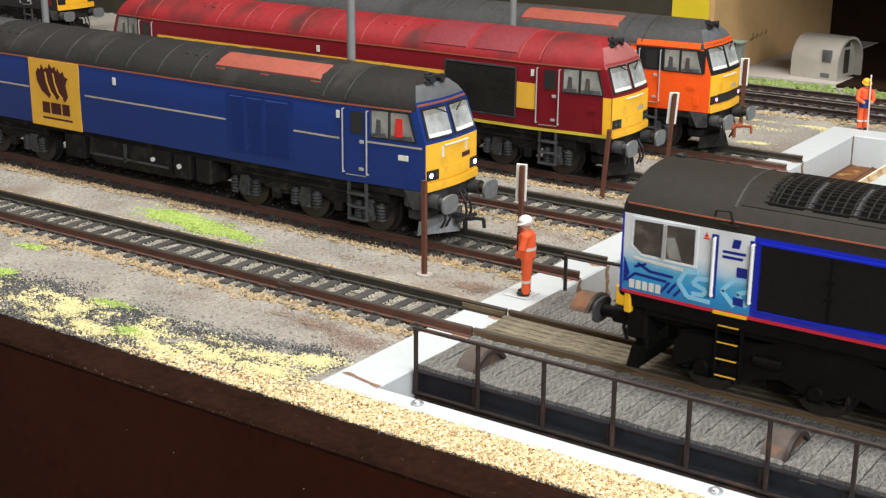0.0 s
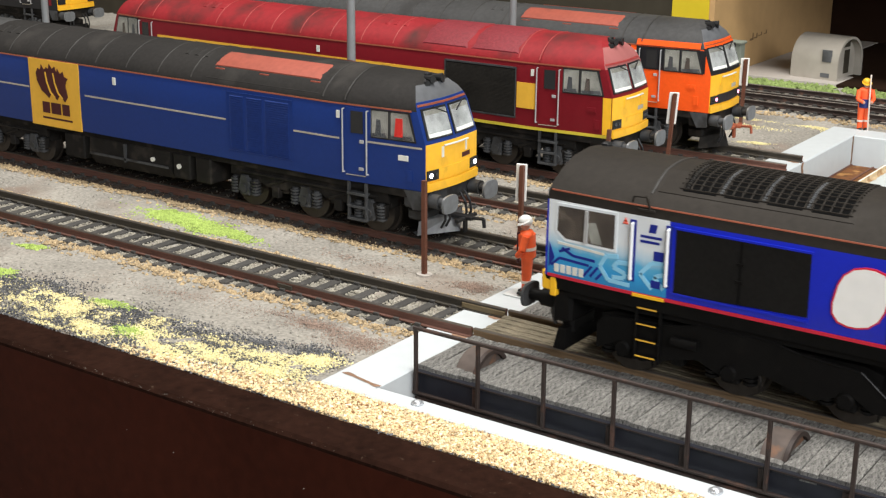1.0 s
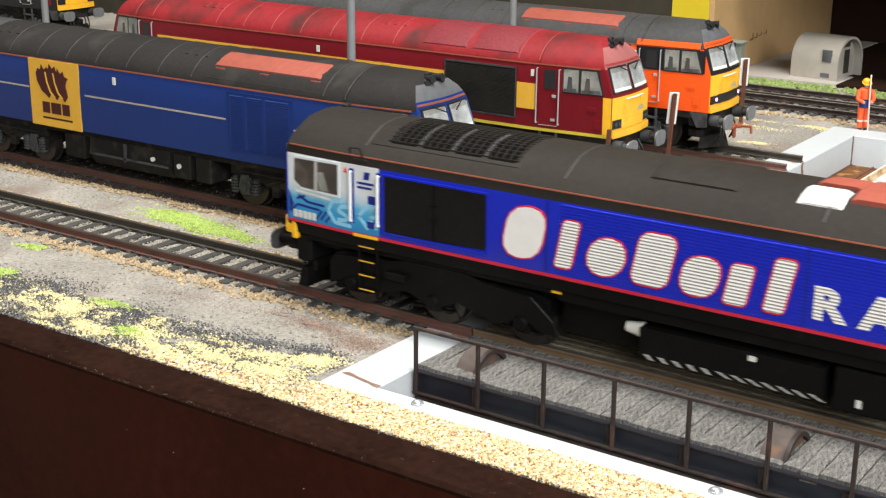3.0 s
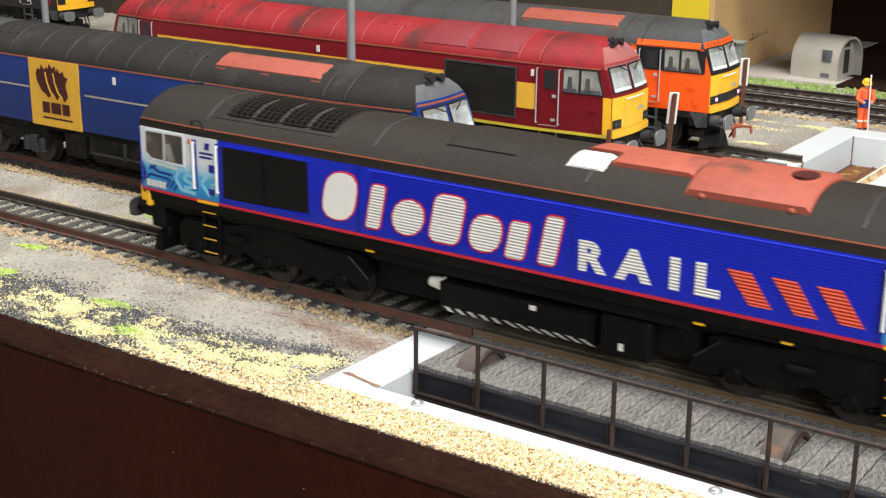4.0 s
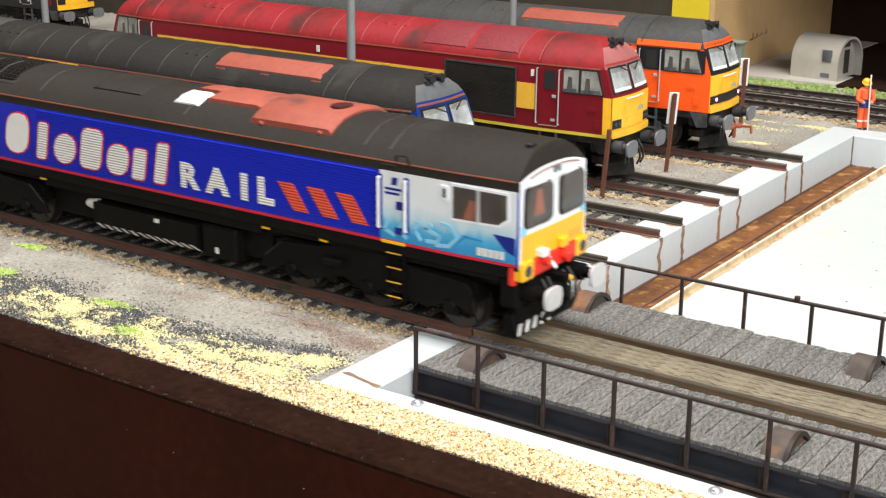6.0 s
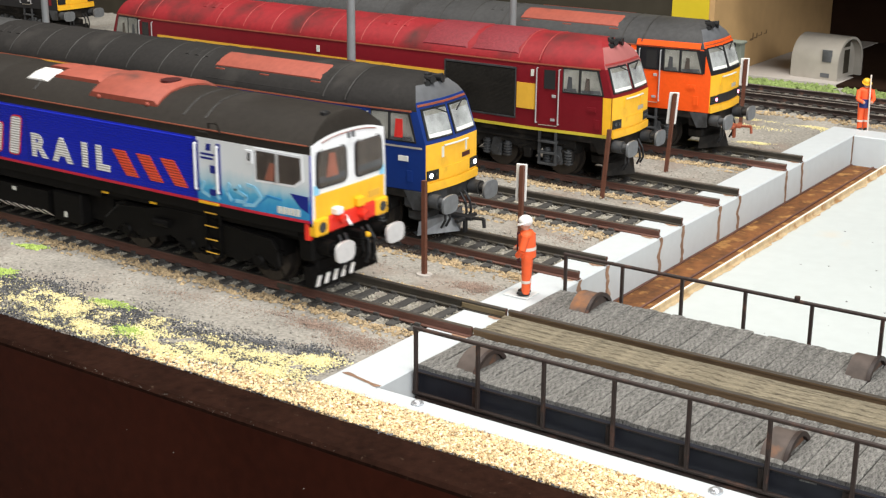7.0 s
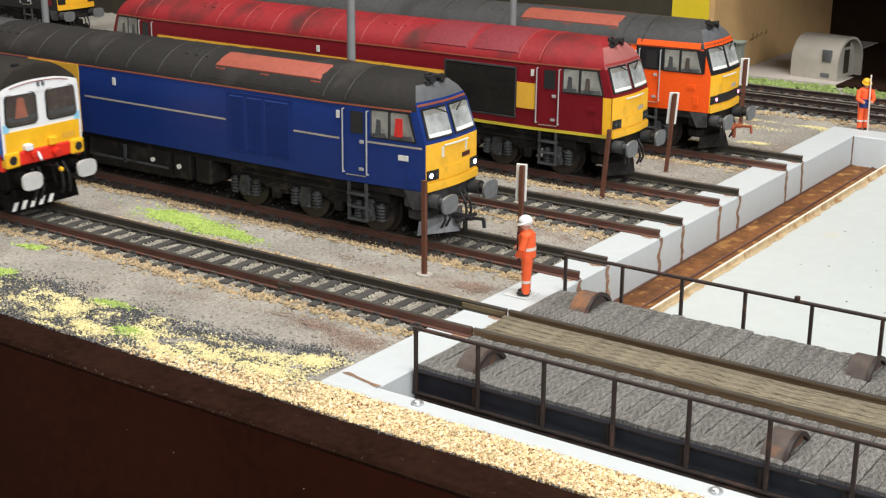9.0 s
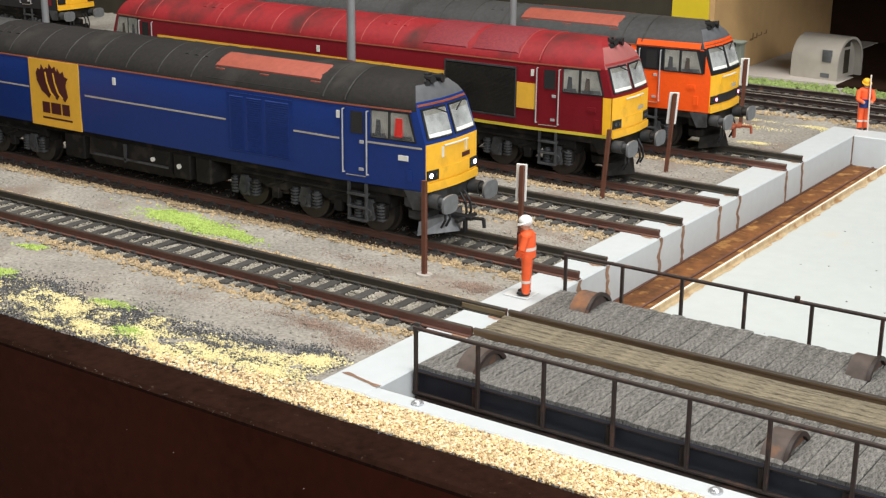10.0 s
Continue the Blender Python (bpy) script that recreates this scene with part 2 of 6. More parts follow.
FASCIA = mat("dark_brown_fascia_paint", (0.04, 0.0095, 0.005), 0.5, vary=0.3, scale=300, bump=0.12, coarse=15, spec=0.12)
FASCIA_TOP = mat("scuffed_brown_fascia_edge", (0.018, 0.0075, 0.0048), 0.9, spec=0.04, vary=0.5, scale=420, bump=0.5, coarse=40, dirt=(0.06, 0.038, 0.026), dirt_amount=0.03, dirt_scale=700)
LOUVRE60 = mat("dusty_blue_louvre_paint", (0.0088, 0.029, 0.148), 0.5, vary=0.25, scale=700)
DOME = mat("dark_blue_grey_dome_paint", (0.105, 0.11, 0.118), 0.45, vary=0.2, scale=400, dirt=(0.05, 0.05, 0.05), dirt_amount=0.4, dirt_scale=80)
INK = mat("faded_brown_ink", (0.22, 0.14, 0.07), 0.8, vary=0.4, scale=600)
POST_GREY = mat("grey_lamp_mast", (0.22, 0.23, 0.235), 0.5, vary=0.12, scale=200)
SIGN_POST = mat("rust_brown_post", (0.13, 0.05, 0.03), 0.6, vary=0.25, scale=500)
SIGN_WHITE = mat("white_sign_board", (0.78, 0.77, 0.73), 0.5, vary=0.05)
SUIT = mat("orange_overall_plastic", (0.86, 0.125, 0.035), 0.55, vary=0.12, scale=600)
HELMET = mat("white_helmet_plastic", (0.80, 0.80, 0.78), 0.4, vary=0.04)
HELMET_Y = mat("yellow_helmet_plastic", (0.80, 0.45, 0.03), 0.4, vary=0.04)
BOOT = mat("black_boot_plastic", (0.02, 0.02, 0.02), 0.5, vary=0.1)
NAVY = mat("navy_vest_plastic", (0.02, 0.035, 0.16), 0.5, vary=0.1)
SILVER_TAPE = mat("pale_reflective_tape", (0.7, 0.62, 0.55), 0.4, vary=0.1)
SKIN = mat("plain_doll_plastic", (0.50, 0.28, 0.20), 0.5, vary=0.1)
CARD = mat("tan_cardboard", (0.45, 0.285, 0.13), 0.8, vary=0.10, scale=120, coarse=8, dirt=(0.36, 0.21, 0.095), dirt_amount=0.2, dirt_scale=10)
YELLOW_CARD = mat("yellow_printed_card", (0.6, 0.46, 0.02), 0.6, vary=0.06, scale=120, coarse=10)
OLIVE = mat("dark_olive_board", (0.045, 0.039, 0.028), 0.8, spec=0.1, vary=0.2, scale=100, coarse=10)
DARK_BOARD = mat("dark_brown_back_board", (0.022, 0.0115, 0.007), 0.8, spec=0.05, vary=0.2, scale=100, coarse=8)
PLATFORM = mat("pale_grey_card_base", (0.42, 0.385, 0.35), 0.8, vary=0.08, scale=150, coarse=15)
HUT = mat("grey_white_card_hut", (0.35, 0.325, 0.28), 0.7, vary=0.12, scale=150)
PHONE = mat("grey_green_cabinet_paint", (0.17, 0.19, 0.155), 0.6, vary=0.1)
BOLT = mat("zinc_bolt", (0.55, 0.57, 0.60), 0.35, metal=0.7, vary=0.15)
RAIL_INNER = mat("dull_olive_rail_web", (0.050, 0.043, 0.033), 0.75, spec=0.25, vary=0.35, scale=500, bump=0.2, stretch=(0.25, 1, 1))
BRASS_END = mat("rubbed_brass_rail_end", (0.15, 0.112, 0.06), 0.6, metal=0.2, vary=0.4, scale=500, stretch=(0.3, 1, 1))
TAN_STAIN = mat("tan_rust_bleed", (0.52, 0.40, 0.24), 0.8, vary=0.3, scale=400, dirt=(0.34, 0.19, 0.08), dirt_amount=0.45, dirt_scale=160)
ROOF_PALE = mat("rubbed_grey_roof_section", (0.050, 0.050, 0.050), 0.62, spec=0.25, vary=0.3, scale=600, bump=0.1, dirt=(0.025, 0.024, 0.023), dirt_amount=0.35, dirt_scale=40)
ROOM_WALL = mat("cream_room_wall", (0.45, 0.42, 0.38), 0.9, vary=0.04, scale=5, coarse=1)
ROOM_FLOOR = mat("brown_carpet", (0.10, 0.08, 0.07), 0.95, vary=0.3, scale=200, coarse=5)


# ---- mesh tools (all sizes in millimetres) ----
class Shape:
    """Collects vertices and faces in millimetres."""

    def __init__(self):
        self.v, self.f, self.m, self.pieces = [], [], [], ()

    def add(self, verts, faces, slot=0):
        o = len(self.v)
        self.v.extend(verts)
        self.f.extend([tuple(i + o for i in f) for f in faces])
        self.m.extend([slot] * len(faces))
        return self

    def box(self, x0, x1, y0, y1, z0, z1, c=0.0, slot=0):
        """A box; c chamfers its edges."""
        if c <= 0:
            v = [(x, y, z) for z in (z0, z1) for y in (y0, y1) for x in (x0, x1)]
            return self.add(v, [(0, 2, 3, 1), (4, 5, 7, 6), (0, 1, 5, 4), (2, 6, 7, 3), (0, 4, 6, 2), (1, 3, 7, 5)], slot)
        bm = bmesh.new()
        bmesh.ops.create_cube(bm, size=1)
        for q in bm.verts:
            q.co = Vector((x0 + (q.co.x + 0.5) * (x1 - x0), y0 + (q.co.y + 0.5) * (y1 - y0), z0 + (q.co.z + 0.5) * (z1 - z0)))
        c = min(c, 0.45 * (x1 - x0), 0.45 * (y1 - y0), 0.45 * (z1 - z0))
        bmesh.ops.bevel(bm, geom=bm.edges[:], offset=c, segments=1, affect="EDGES")
        bm.verts.index_update()
        self.add([tuple(q.co) for q in bm.verts], [tuple(q.index for q in f.verts) for f in bm.faces], slot)
        bm.free()
        return self

    def prism(self, pts, axis, a0, a1, slot=0):
        """A polygon carried along an axis: pts are (y, z), (x, z) or (x, y) for axis x, y or z."""
        def put(p, a):
            return {"x": (a, p[0], p[1]), "y": (p[0], a, p[1]), "z": (p[0], p[1], a)}[axis]
        n = len(pts)
        v = [put(p, a0) for p in pts] + [put(p, a1) for p in pts]
        return self.add(v, [tuple(range(n))[::-1], tuple(range(n, 2 * n))] + [(i, (i + 1) % n, n + (i + 1) % n, n + i) for i in range(n)], slot)

    def rod(self, a, b, r, n=8, r2=None, slot=0):
        a, b = Vector(a), Vector(b)
        w = (b - a).normalized()
        u = w.orthogonal().normalized()
        t = w.cross(u)
        r2 = r if r2 is None else r2
        v = []
        for p, q in ((a, r), (b, r2)):
            v += [tuple(p + (u * math.cos(2 * math.pi * i / n) + t * math.sin(2 * math.pi * i / n)) * q) for i in range(n)]
        return self.add(v, [tuple(range(n))[::-1], tuple(range(n, 2 * n))] + [(i, (i + 1) % n, n + (i + 1) % n, n + i) for i in range(n)], slot)

    def path(self, pts, r, n=6, slot=0):
        for a, b in zip(pts, pts[1:]):
            self.rod(a, b, r, n, slot=slot)
        return self

    def ball(self, c, rx, ry, rz, n=10, k=6, slot=0):
        v = [(c[0], c[1], c[2] + rz)]
        for i in range(1, k):
            a = math.pi * i / k
            v += [(c[0] + rx * math.sin(a) * math.cos(2 * math.pi * j / n), c[1] + ry * math.sin(a) * math.sin(2 * math.pi * j / n), c[2] + rz * math.cos(a)) for j in range(n)]
        v.append((c[0], c[1], c[2] - rz))
        f = [(0, 1 + j, 1 + (j + 1) % n) for j in range(n)]
        for i in range(k - 2):
            f += [(1 + i * n + j, 1 + (i + 1) * n + j, 1 + (i + 1) * n + (j + 1) % n, 1 + i * n + (j + 1) % n) for j in range(n)]
        e = len(v) - 1
        f += [(e, 1 + (k - 2) * n + (j + 1) % n, 1 + (k - 2) * n + j) for j in range(n)]
        return self.add(v, f, slot)

    def grid(self, rows, slot=0, flip=False):
        """Rows of points joined into a sheet."""
        n = len(rows[0])
        v = [p for row in rows for p in row]
        f = []
        for i in range(len(rows) - 1):
            for j in range(n - 1):
                q = (i * n + j, i * n + j + 1, (i + 1) * n + j + 1, (i + 1) * n + j)
                f.append(q[::-1] if flip else q)
        return self.add(v, f, slot)

    def mesh(self, name, mats, smooth=None):
        me = bpy.data.meshes.new(name)
        me.from_pydata([(x * 0.001, y * 0.001, z * 0.001) for x, y, z in self.v], [], self.f)
        for m in (mats if isinstance(mats, (list, tuple)) else [mats]):
            me.materials.append(m)
        if any(self.m):
            me.polygons.foreach_set("material_index", self.m)
        bm = bmesh.new()
        bm.from_mesh(me)
        bmesh.ops.recalc_face_normals(bm, faces=bm.faces[:])
        bm.to_mesh(me)
        bm.free()
        if smooth:
            me.shade_smooth()
            me.set_sharp_from_angle(angle=radians(smooth))
        return me


TWIN = {}


def part(name, shape, material, parent, label="", smooth=None):
    """Links a shape as one mesh under its thing; a shape for both sides becomes two parts."""
    if len(shape.pieces) == 2:
        a = part(name, shape.pieces[0], material, parent, label, smooth)
        TWIN[a.name] = part(name, shape.pieces[1], material, TWIN.get(parent.name, parent), label, smooth)
        return a
    ob = new(name, shape.mesh(name, material, smooth))
    if parent:
        ob.parent = parent
    if label:
        tagged(ob, label)
    return ob


def thing(name, label, category, group="", at=(0, 0, 0), rz=0.0):
    ob = new(name)
    ob.empty_display_size = 0.01
    ob.matrix_world = pose(at[0] * 0.001, at[1] * 0.001, at[2] * 0.001, 0, 0, rz)
    return tagged(ob, label, category, group)


def solid(name, shape, material, label="", category="", group="", kind="", smooth=None):
    ob = new(name, shape.mesh(name, material, smooth))
    return tagged(ob, label, category, group, kind)


# ---- plan (millimetres): x along the tracks, y across, z = 0 on the pit's timber edge ----
RAIL_Z = 2.7
TRACKS = {"a": 0.0, "b": 57.2, "c": 110.3, "d": 157.5, "e": 221.0}
GAUGE = 8.6
PIT_Y0, PIT_Y1, PIT_Z, PIT_X1 = -49.5, 290.5, -13.1, 420.0
GROUND_Z = -1.0

# ---- the room that closes the place ----
solid("wall_south", Shape().box(-1500, 1500, -1500, -1400, -900, 1200), ROOM_WALL, "plain cream room wall", "wall", kind="structure")
solid("wall_north", Shape().box(-1500, 1500, 1400, 1500, -900, 1200), ROOM_WALL, "plain cream room wall", "wall", kind="structure")
solid("wall_west", Shape().box(-1500, -1400, -1400, 1400, -900, 1200), ROOM_WALL, "plain cream room wall", "wall", kind="structure")
solid("wall_east", Shape().box(1400, 1500, -1400, 1400, -900, 1200), ROOM_WALL, "plain cream room wall", "wall", kind="structure")
solid("floor", Shape().box(-1500, 1500, -1500, 1500, -1000, -900), ROOM_FLOOR, "plain brown carpeted room floor", "floor", kind="structure")
solid("ceiling", Shape().box(-1500, 1500, -1500, 1500, 1200, 1300), ROOM_WALL, "plain cream room ceiling", "ceiling", kind="structure")

# ---- baseboard, ground and pit ----
def ground_sheet():
    rng = np.random.default_rng(3)
    s = Shape()

    def sheet(x0, x1, y0, y1, nx, ny):
        rows = []
        for j in range(ny + 1):
            y = y0 + (y1 - y0) * j / ny
            row = []
            for i in range(nx + 1):
                x = x0 + (x1 - x0) * i / nx
                h = 0.35 * noise.noise((x / 18, y / 18, 0)) + 0.18 * rng.normal()
                row.append((x, y, GROUND_Z + h))
            rows.append(row)
        s.grid(rows)
    sheet(-820, -14, -67, 900, 330, 330)
    sheet(-14, 700, 304.6, 900, 120, 120)
    return solid("ground", s, GROUND, "grey cinder scenic ground of the layout", "ground", kind="structure", smooth=40)


ground_sheet()
solid("baseboard", Shape().box(-820, -14.4, -66.6, 900, -900, -2.2).box(-14.4, 700, 304.6, 900, -900, -2.2).box(-14.4, 700, -54.5, 304.6, -900, -19), DARK_BOARD,
      "dark brown timber baseboard under the layout", "baseboard", kind="structure")

solid("verge_strip", Shape().box(-14.1, 700, -66.95, -55.05, -18, -0.85), GRAVEL_BED, "tan glued bed under the front gravel", "verge", kind="structure")

fascia = thing("fascia", "dark brown painted fascia board along the layout front", "fascia", at=(0, 0, 0))
fascia["kind"] = "structure"
s = Shape().prism([(-80.5, -1.6), (-79.6, -0.7), (-73, -0.4), (-68.5, -0.5), (-67, -1.4), (-67, -2.4), (-80.5, -2.4)], "x", -820, 700)
part("top_edge", s, FASCIA_TOP, fascia, "scuffed brown top edge with stray grit", smooth=30)
part("front_panel", Shape().box(-820, 700, -80.45, -67, -900, -2.42), FASCIA, fascia)

# the pit's box of painted timber
def wavy_strip(shape, axis_pts, width, seed, plane, off, thick=0.12):
    """A ragged stain that runs along a line of points on a wall (plane x) or on a top (plane z)."""
    rng = np.random.default_rng(seed)
    a, b = [], []
    for i, p in enumerate(axis_pts):
        w = width * (0.75 + 0.5 * noise.noise((i * 0.45, seed, 0.0)) + 0.35 * rng.random())
        d = width * 0.8 * noise.noise((i * 0.22, seed, 5.0))
        if plane == "x":
            a.append((off, p[0] + d - w / 2, p[1])), b.append((off, p[0] + d + w / 2, p[1]))
        else:
            a.append((p[0] + d - w / 2, p[1] - w / 2, off)), b.append((p[0] + d + w / 2, p[1] + w / 2, off))
    shape.grid([a, b])


pit = thing("pit_surround", "white painted timber surround of the traverser pit", "pit surround")
pit["kind"] = "structure"
part("timber_edge", Shape().box(-14, -0.0, -54.6, 304.4, -18, 0, 0.5), WHITE_WOOD, pit, "white timber edge that carries the rail ends", smooth=30)
part("near_strip", Shape().box(0.05, 700, -55, -49.5, -18, 0.05, 0.4), WHITE_WOOD, pit, smooth=30)
part("far_wall", Shape().box(0.05, 700, 290.5, 304.4, -18, 0.1, 0.4), WHITE_WOOD, pit, smooth=30)
part("pit_floor", Shape().box(0, 700, -49.4, 290.4, -18, PIT_Z), PIT_FLOOR, pit)
s = Shape()


def stain_strip(x0, x1, rag):
    rows = [[], []]
    for i in range(400):
        y = -49 + i * 339 / 399
        rows[0].append((x0, y, PIT_Z + 0.12))
        rows[1].append((x1 + rag * (noise.noise((y / 9, x1, 0)) + 0.6 * noise.noise((y / 2.5, x1, 5))), y, PIT_Z + 0.12))
    s.grid(rows)


stain_strip(0.3, 13.2, 0.6)
part("rust_stain", s, RUST, pit, "rust-brown stained strip of pit floor")
s = Shape()
stain_strip(16.5, 17.2, 1.0)
part("rust_bleed", s, TAN_STAIN, pit, "tan rust bleed beside the running rail")
part("running_rail", Shape().prism([(14.2, PIT_Z), (16.4, PIT_Z), (15.9, PIT_Z + 0.6), (15.9, PIT_Z + 2.1), (14.7, PIT_Z + 2.1), (14.7, PIT_Z + 0.6)], "y", -49.3, 290.3), TAN_STAIN, pit, "tan-rusty running rail with paint-splashed head")
part("rail_head", Shape().box(15.1, 15.6, -49.2, 290.2, PIT_Z + 2.1, PIT_Z + 2.25), SIGN_WHITE, pit)
part("wall_foot", Shape().box(0.1, 1.0, -49.2, 290.2, PIT_Z, PIT_Z + 0.4), RUST_RAIL, pit)
part("guard_rail", Shape().box(9.6, 10.4, -49.3, 290.3, PIT_Z + 0.1, PIT_Z + 0.6, 0.1), RUST_RAIL, pit)
streaks = Shape()
k = 11
for y in TRACKS.values():
    for side in (-1, 1):
        k += 1
        c = y + side * GAUGE + 0.6
        wavy_strip(streaks, [(c, -0.1 - 12.6 * i / 14) for i in range(15)], 2.3, k, "x", 0.09)
wavy_strip(streaks, [(-12 + 12 * i / 10, -46.9 - 2.4 * i / 10) for i in range(11)], 1.1, 5, "z", 0.12)
for y in TRACKS.values():
    for side in (-1, 1):
        c = y + side * GAUGE
        streaks.add([(-3.2 + 2.6 * math.cos(a) * (1 + 0.4 * noise.noise((c, math.cos(a) * 2, math.sin(a) * 2))), c - 0.8 + 1.9 * math.sin(a) * (1 + 0.5 * noise.noise((c + 9, math.cos(a) * 2, math.sin(a) * 2))), 0.07) for a in np.linspace(0, 6.0, 18)], [tuple(range(18))])
part("rust_streak", streaks, RUST_STREAK, pit, "rust streaks below the rail ends")
s = Shape()
wavy_strip(s, [(290.2, -0.2 - 12.6 * i / 10) for i in range(11)], 1.3, 61, "x", 0.1)
part("corner_crack", s, RUST_STREAK, pit)
for x, y in ((13.8, -52.2), (88.6, -52.4), (165, -52.3)):
    b = Shape().rod((x, y, 0), (x, y, 0.5), 1.5, 12).ball((x, y, 0.5), 1.2, 1.2, 0.7)
    part("bolt", b, BOLT, pit, "zinc bolt head", smooth=40)

# ---- tracks ----
def rail_shape(x0, x1, y, z0=0.0):
    f = [(-1.1, 0), (1.1, 0), (1.1, 0.35), (0.35, 0.6), (0.35, 1.7), (0.62, 1.95), (0.62, 2.5), (0.45, 2.7), (-0.45, 2.7), (-0.62, 2.5), (-0.62, 1.95), (-0.35, 1.7), (-0.35, 0.6), (-1.1, 0.35)]
    return Shape().prism([(y + a, z0 + b) for a, b in f], "x", x0, x1)


def track(y, x0, x1, end_sleepers, label, pitch=6.9, group="yard tracks", steel=None):
    t = thing("railway_track", label, "railway track", group, at=(0, y, 0))
    for side in (-1, 1):
        r = rail_shape(x0, x1, side * GAUGE)
        ob = part("rail", r, [steel or RUST_RAIL, RAIL_TOP, steel or RAIL_INNER], t, smooth=30)
        for p in ob.data.polygons:
            if p.center.z > 0.0026:
                p.material_index = 1
            elif p.normal.y * side < -0.1:
                p.material_index = 2
        if x1 > -1 and x1 < 0 and abs(y) < 1:
            part("rail_end", Shape().box(-14.5, -0.25, *sorted((side * GAUGE - side * 0.45, side * GAUGE - side * 0.95)), 0.55, 2.0, 0.1), BRASS_END, t, "rubbed brass rail end")
    s = Shape().box(-1.45, 1.45, -13.4, 13.4, -1.7, -0.1, 0.25)
    for side in (-1, 1):
        for q in (-1, 1):
            s.box(-0.9, 0.9, side * GAUGE + q * 1.45 - 0.4, side * GAUGE + q * 1.45 + 0.4, -0.1, 0.7, 0.1)
    me = s.mesh("sleeper", SLEEPER)
    rng = np.random.default_rng(int(abs(y) * 10) + 1)
    n = int((end_sleepers - x0) / pitch)
    for i in range(n):
        o = new("sleeper", me)
        o.parent = t
        o.location = ((end_sleepers - 4 - i * pitch + 0.25 * rng.normal()) * 0.001, 0.0003 * rng.normal(), 0)
        o.rotation_euler = (0, 0, 0.012 * rng.normal())
    return t


track(TRACKS["a"], -420, -0.2, -13, "empty rusty single track that leads onto the traverser")
track(TRACKS["b"], -420, -0.2, -13, "rusty track under the blue locomotive")
track(TRACKS["c"], -420, -0.2, -13, "empty rusty track between the locomotives")
track(TRACKS["d"], -440, -0.2, -13, "rusty track under the maroon locomotive")
track(TRACKS["e"], -440, -0.2, -13, "rusty track under the orange locomotive")
track(272.0, -790, -470, -472, "track under the far yellow-nosed locomotive")
track(336.5, -420, 260, 250, "dark track behind the pit", group="back tracks", steel=IRON)
track(359.0, -420, 260, 250, "dark track behind the pit beside the turf", group="back tracks", steel=IRON)


# ---- loose stones and turf ----
def scatter(name, material, pts, sizes, seed, label, category, squash=0.75):
    """Many small angular grains as one object."""
    rng = np.random.default_rng(seed)
    n = len(pts)
    base = np.array([(1, 0, 0), (-1, 0, 0), (0, 1, 0), (0, -1, 0), (0, 0, 1), (0, 0, -1)], float)
    tri = np.array([(0, 2, 4), (2, 1, 4), (1, 3, 4), (3, 0, 4), (2, 0, 5), (1, 2, 5), (3, 1, 5), (0, 3, 5)])
    a = rng.random(n) * 6.283
    c, d = np.cos(a)[:, None], np.sin(a)[:, None]
    v = np.repeat(base[None], n, 0) * (0.6 + 0.8 * rng.random((n, 6, 1)))
    v = v + 0.25 * rng.normal(size=(n, 6, 3))
    x, y = v[..., 0] * c - v[..., 1] * d, v[..., 0] * d + v[..., 1] * c
    v = np.stack([x, y, v[..., 2] * squash], -1) * np.asarray(sizes)[:, None, None] + np.asarray(pts)[:, None, :]
    f = (tri[None] + 6 * np.arange(n)[:, None, None]).reshape(-1, 3)
    me = bpy.data.meshes.new(name)
    me.from_pydata((v.reshape(-1, 3) * 0.001).tolist(), [], f.tolist())
    me.materials.append(material)
    return tagged(new(name, me), label, category, kind="stuff")


def strip_points(rng, n, x0, x1, y0, y1, z=GROUND_Z, ragged=1.5, clump=20.0, keep=0.5):
    """Points in a strip along x whose edges wander and which thins out in places."""
    x = rng.uniform(x0, x1, n)
    u = rng.random(n)
    out = []
    for a, b in zip(x, u):
        w = ragged * noise.noise((a / clump, y0, 3.0))
        if noise.noise((a / 11.0, b * 2 + y0, 7.0)) + 0.5 < rng.random() * (1 - keep) * 2:
            continue
        out.append((a, y0 + w + (y1 - y0) * b, z + 0.35 * rng.random()))
    return out


rng = np.random.default_rng(21)
for key, y in TRACKS.items():
    pts = []
    dense = 5200
    pts += strip_points(rng, dense, -420, -15, y - 17.6, y - 12.4, keep=0.72)
    pts += strip_points(rng, dense, -420, -15, y + 12.4, y + 17.6, keep=0.72)
    pts += strip_points(rng, 700, -420, -15, y - 21.0, y - 17.0, keep=0.5)
    scatter("ballast", BALLAST, pts, rng.uniform(0.25, 0.78, len(pts)), 31, "tan ballast stones strewn beside the sleepers", "ballast")
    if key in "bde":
        dark_pts = strip_points(rng, 9000, -330, -58, y - 7.8, y + 7.8, GROUND_Z + 0.25, keep=0.97) + strip_points(rng, 6500, -330, -48, y - 14.0, y - 9.6, GROUND_Z + 0.3, keep=0.97)
        scatter("ballast", BALLAST_DARK, dark_pts, rng.uniform(0.3, 0.65, len(dark_pts)), 37, "near-black brown ballast under the standing locomotive", "ballast")
    pts = strip_points(rng, 11000, -330, -14.5, y - 7.6, y + 7.6, GROUND_Z + 0.1, keep=0.97)
    pts += strip_points(rng, 3500, -330, -14.5, y - 12.5, y - 9.8, GROUND_Z, keep=0.9) + strip_points(rng, 2500, -330, -14.5, y + 9.8, y + 12.5, GROUND_Z, keep=0.9)
    scatter("ballast", BALLAST_GREY, pts, rng.uniform(0.2, 0.52, len(pts)), 33, "grey-tan ballast between the rails", "ballast")
pts = strip_points(rng, 2500, -300, 250, 314, 322, keep=0.75)
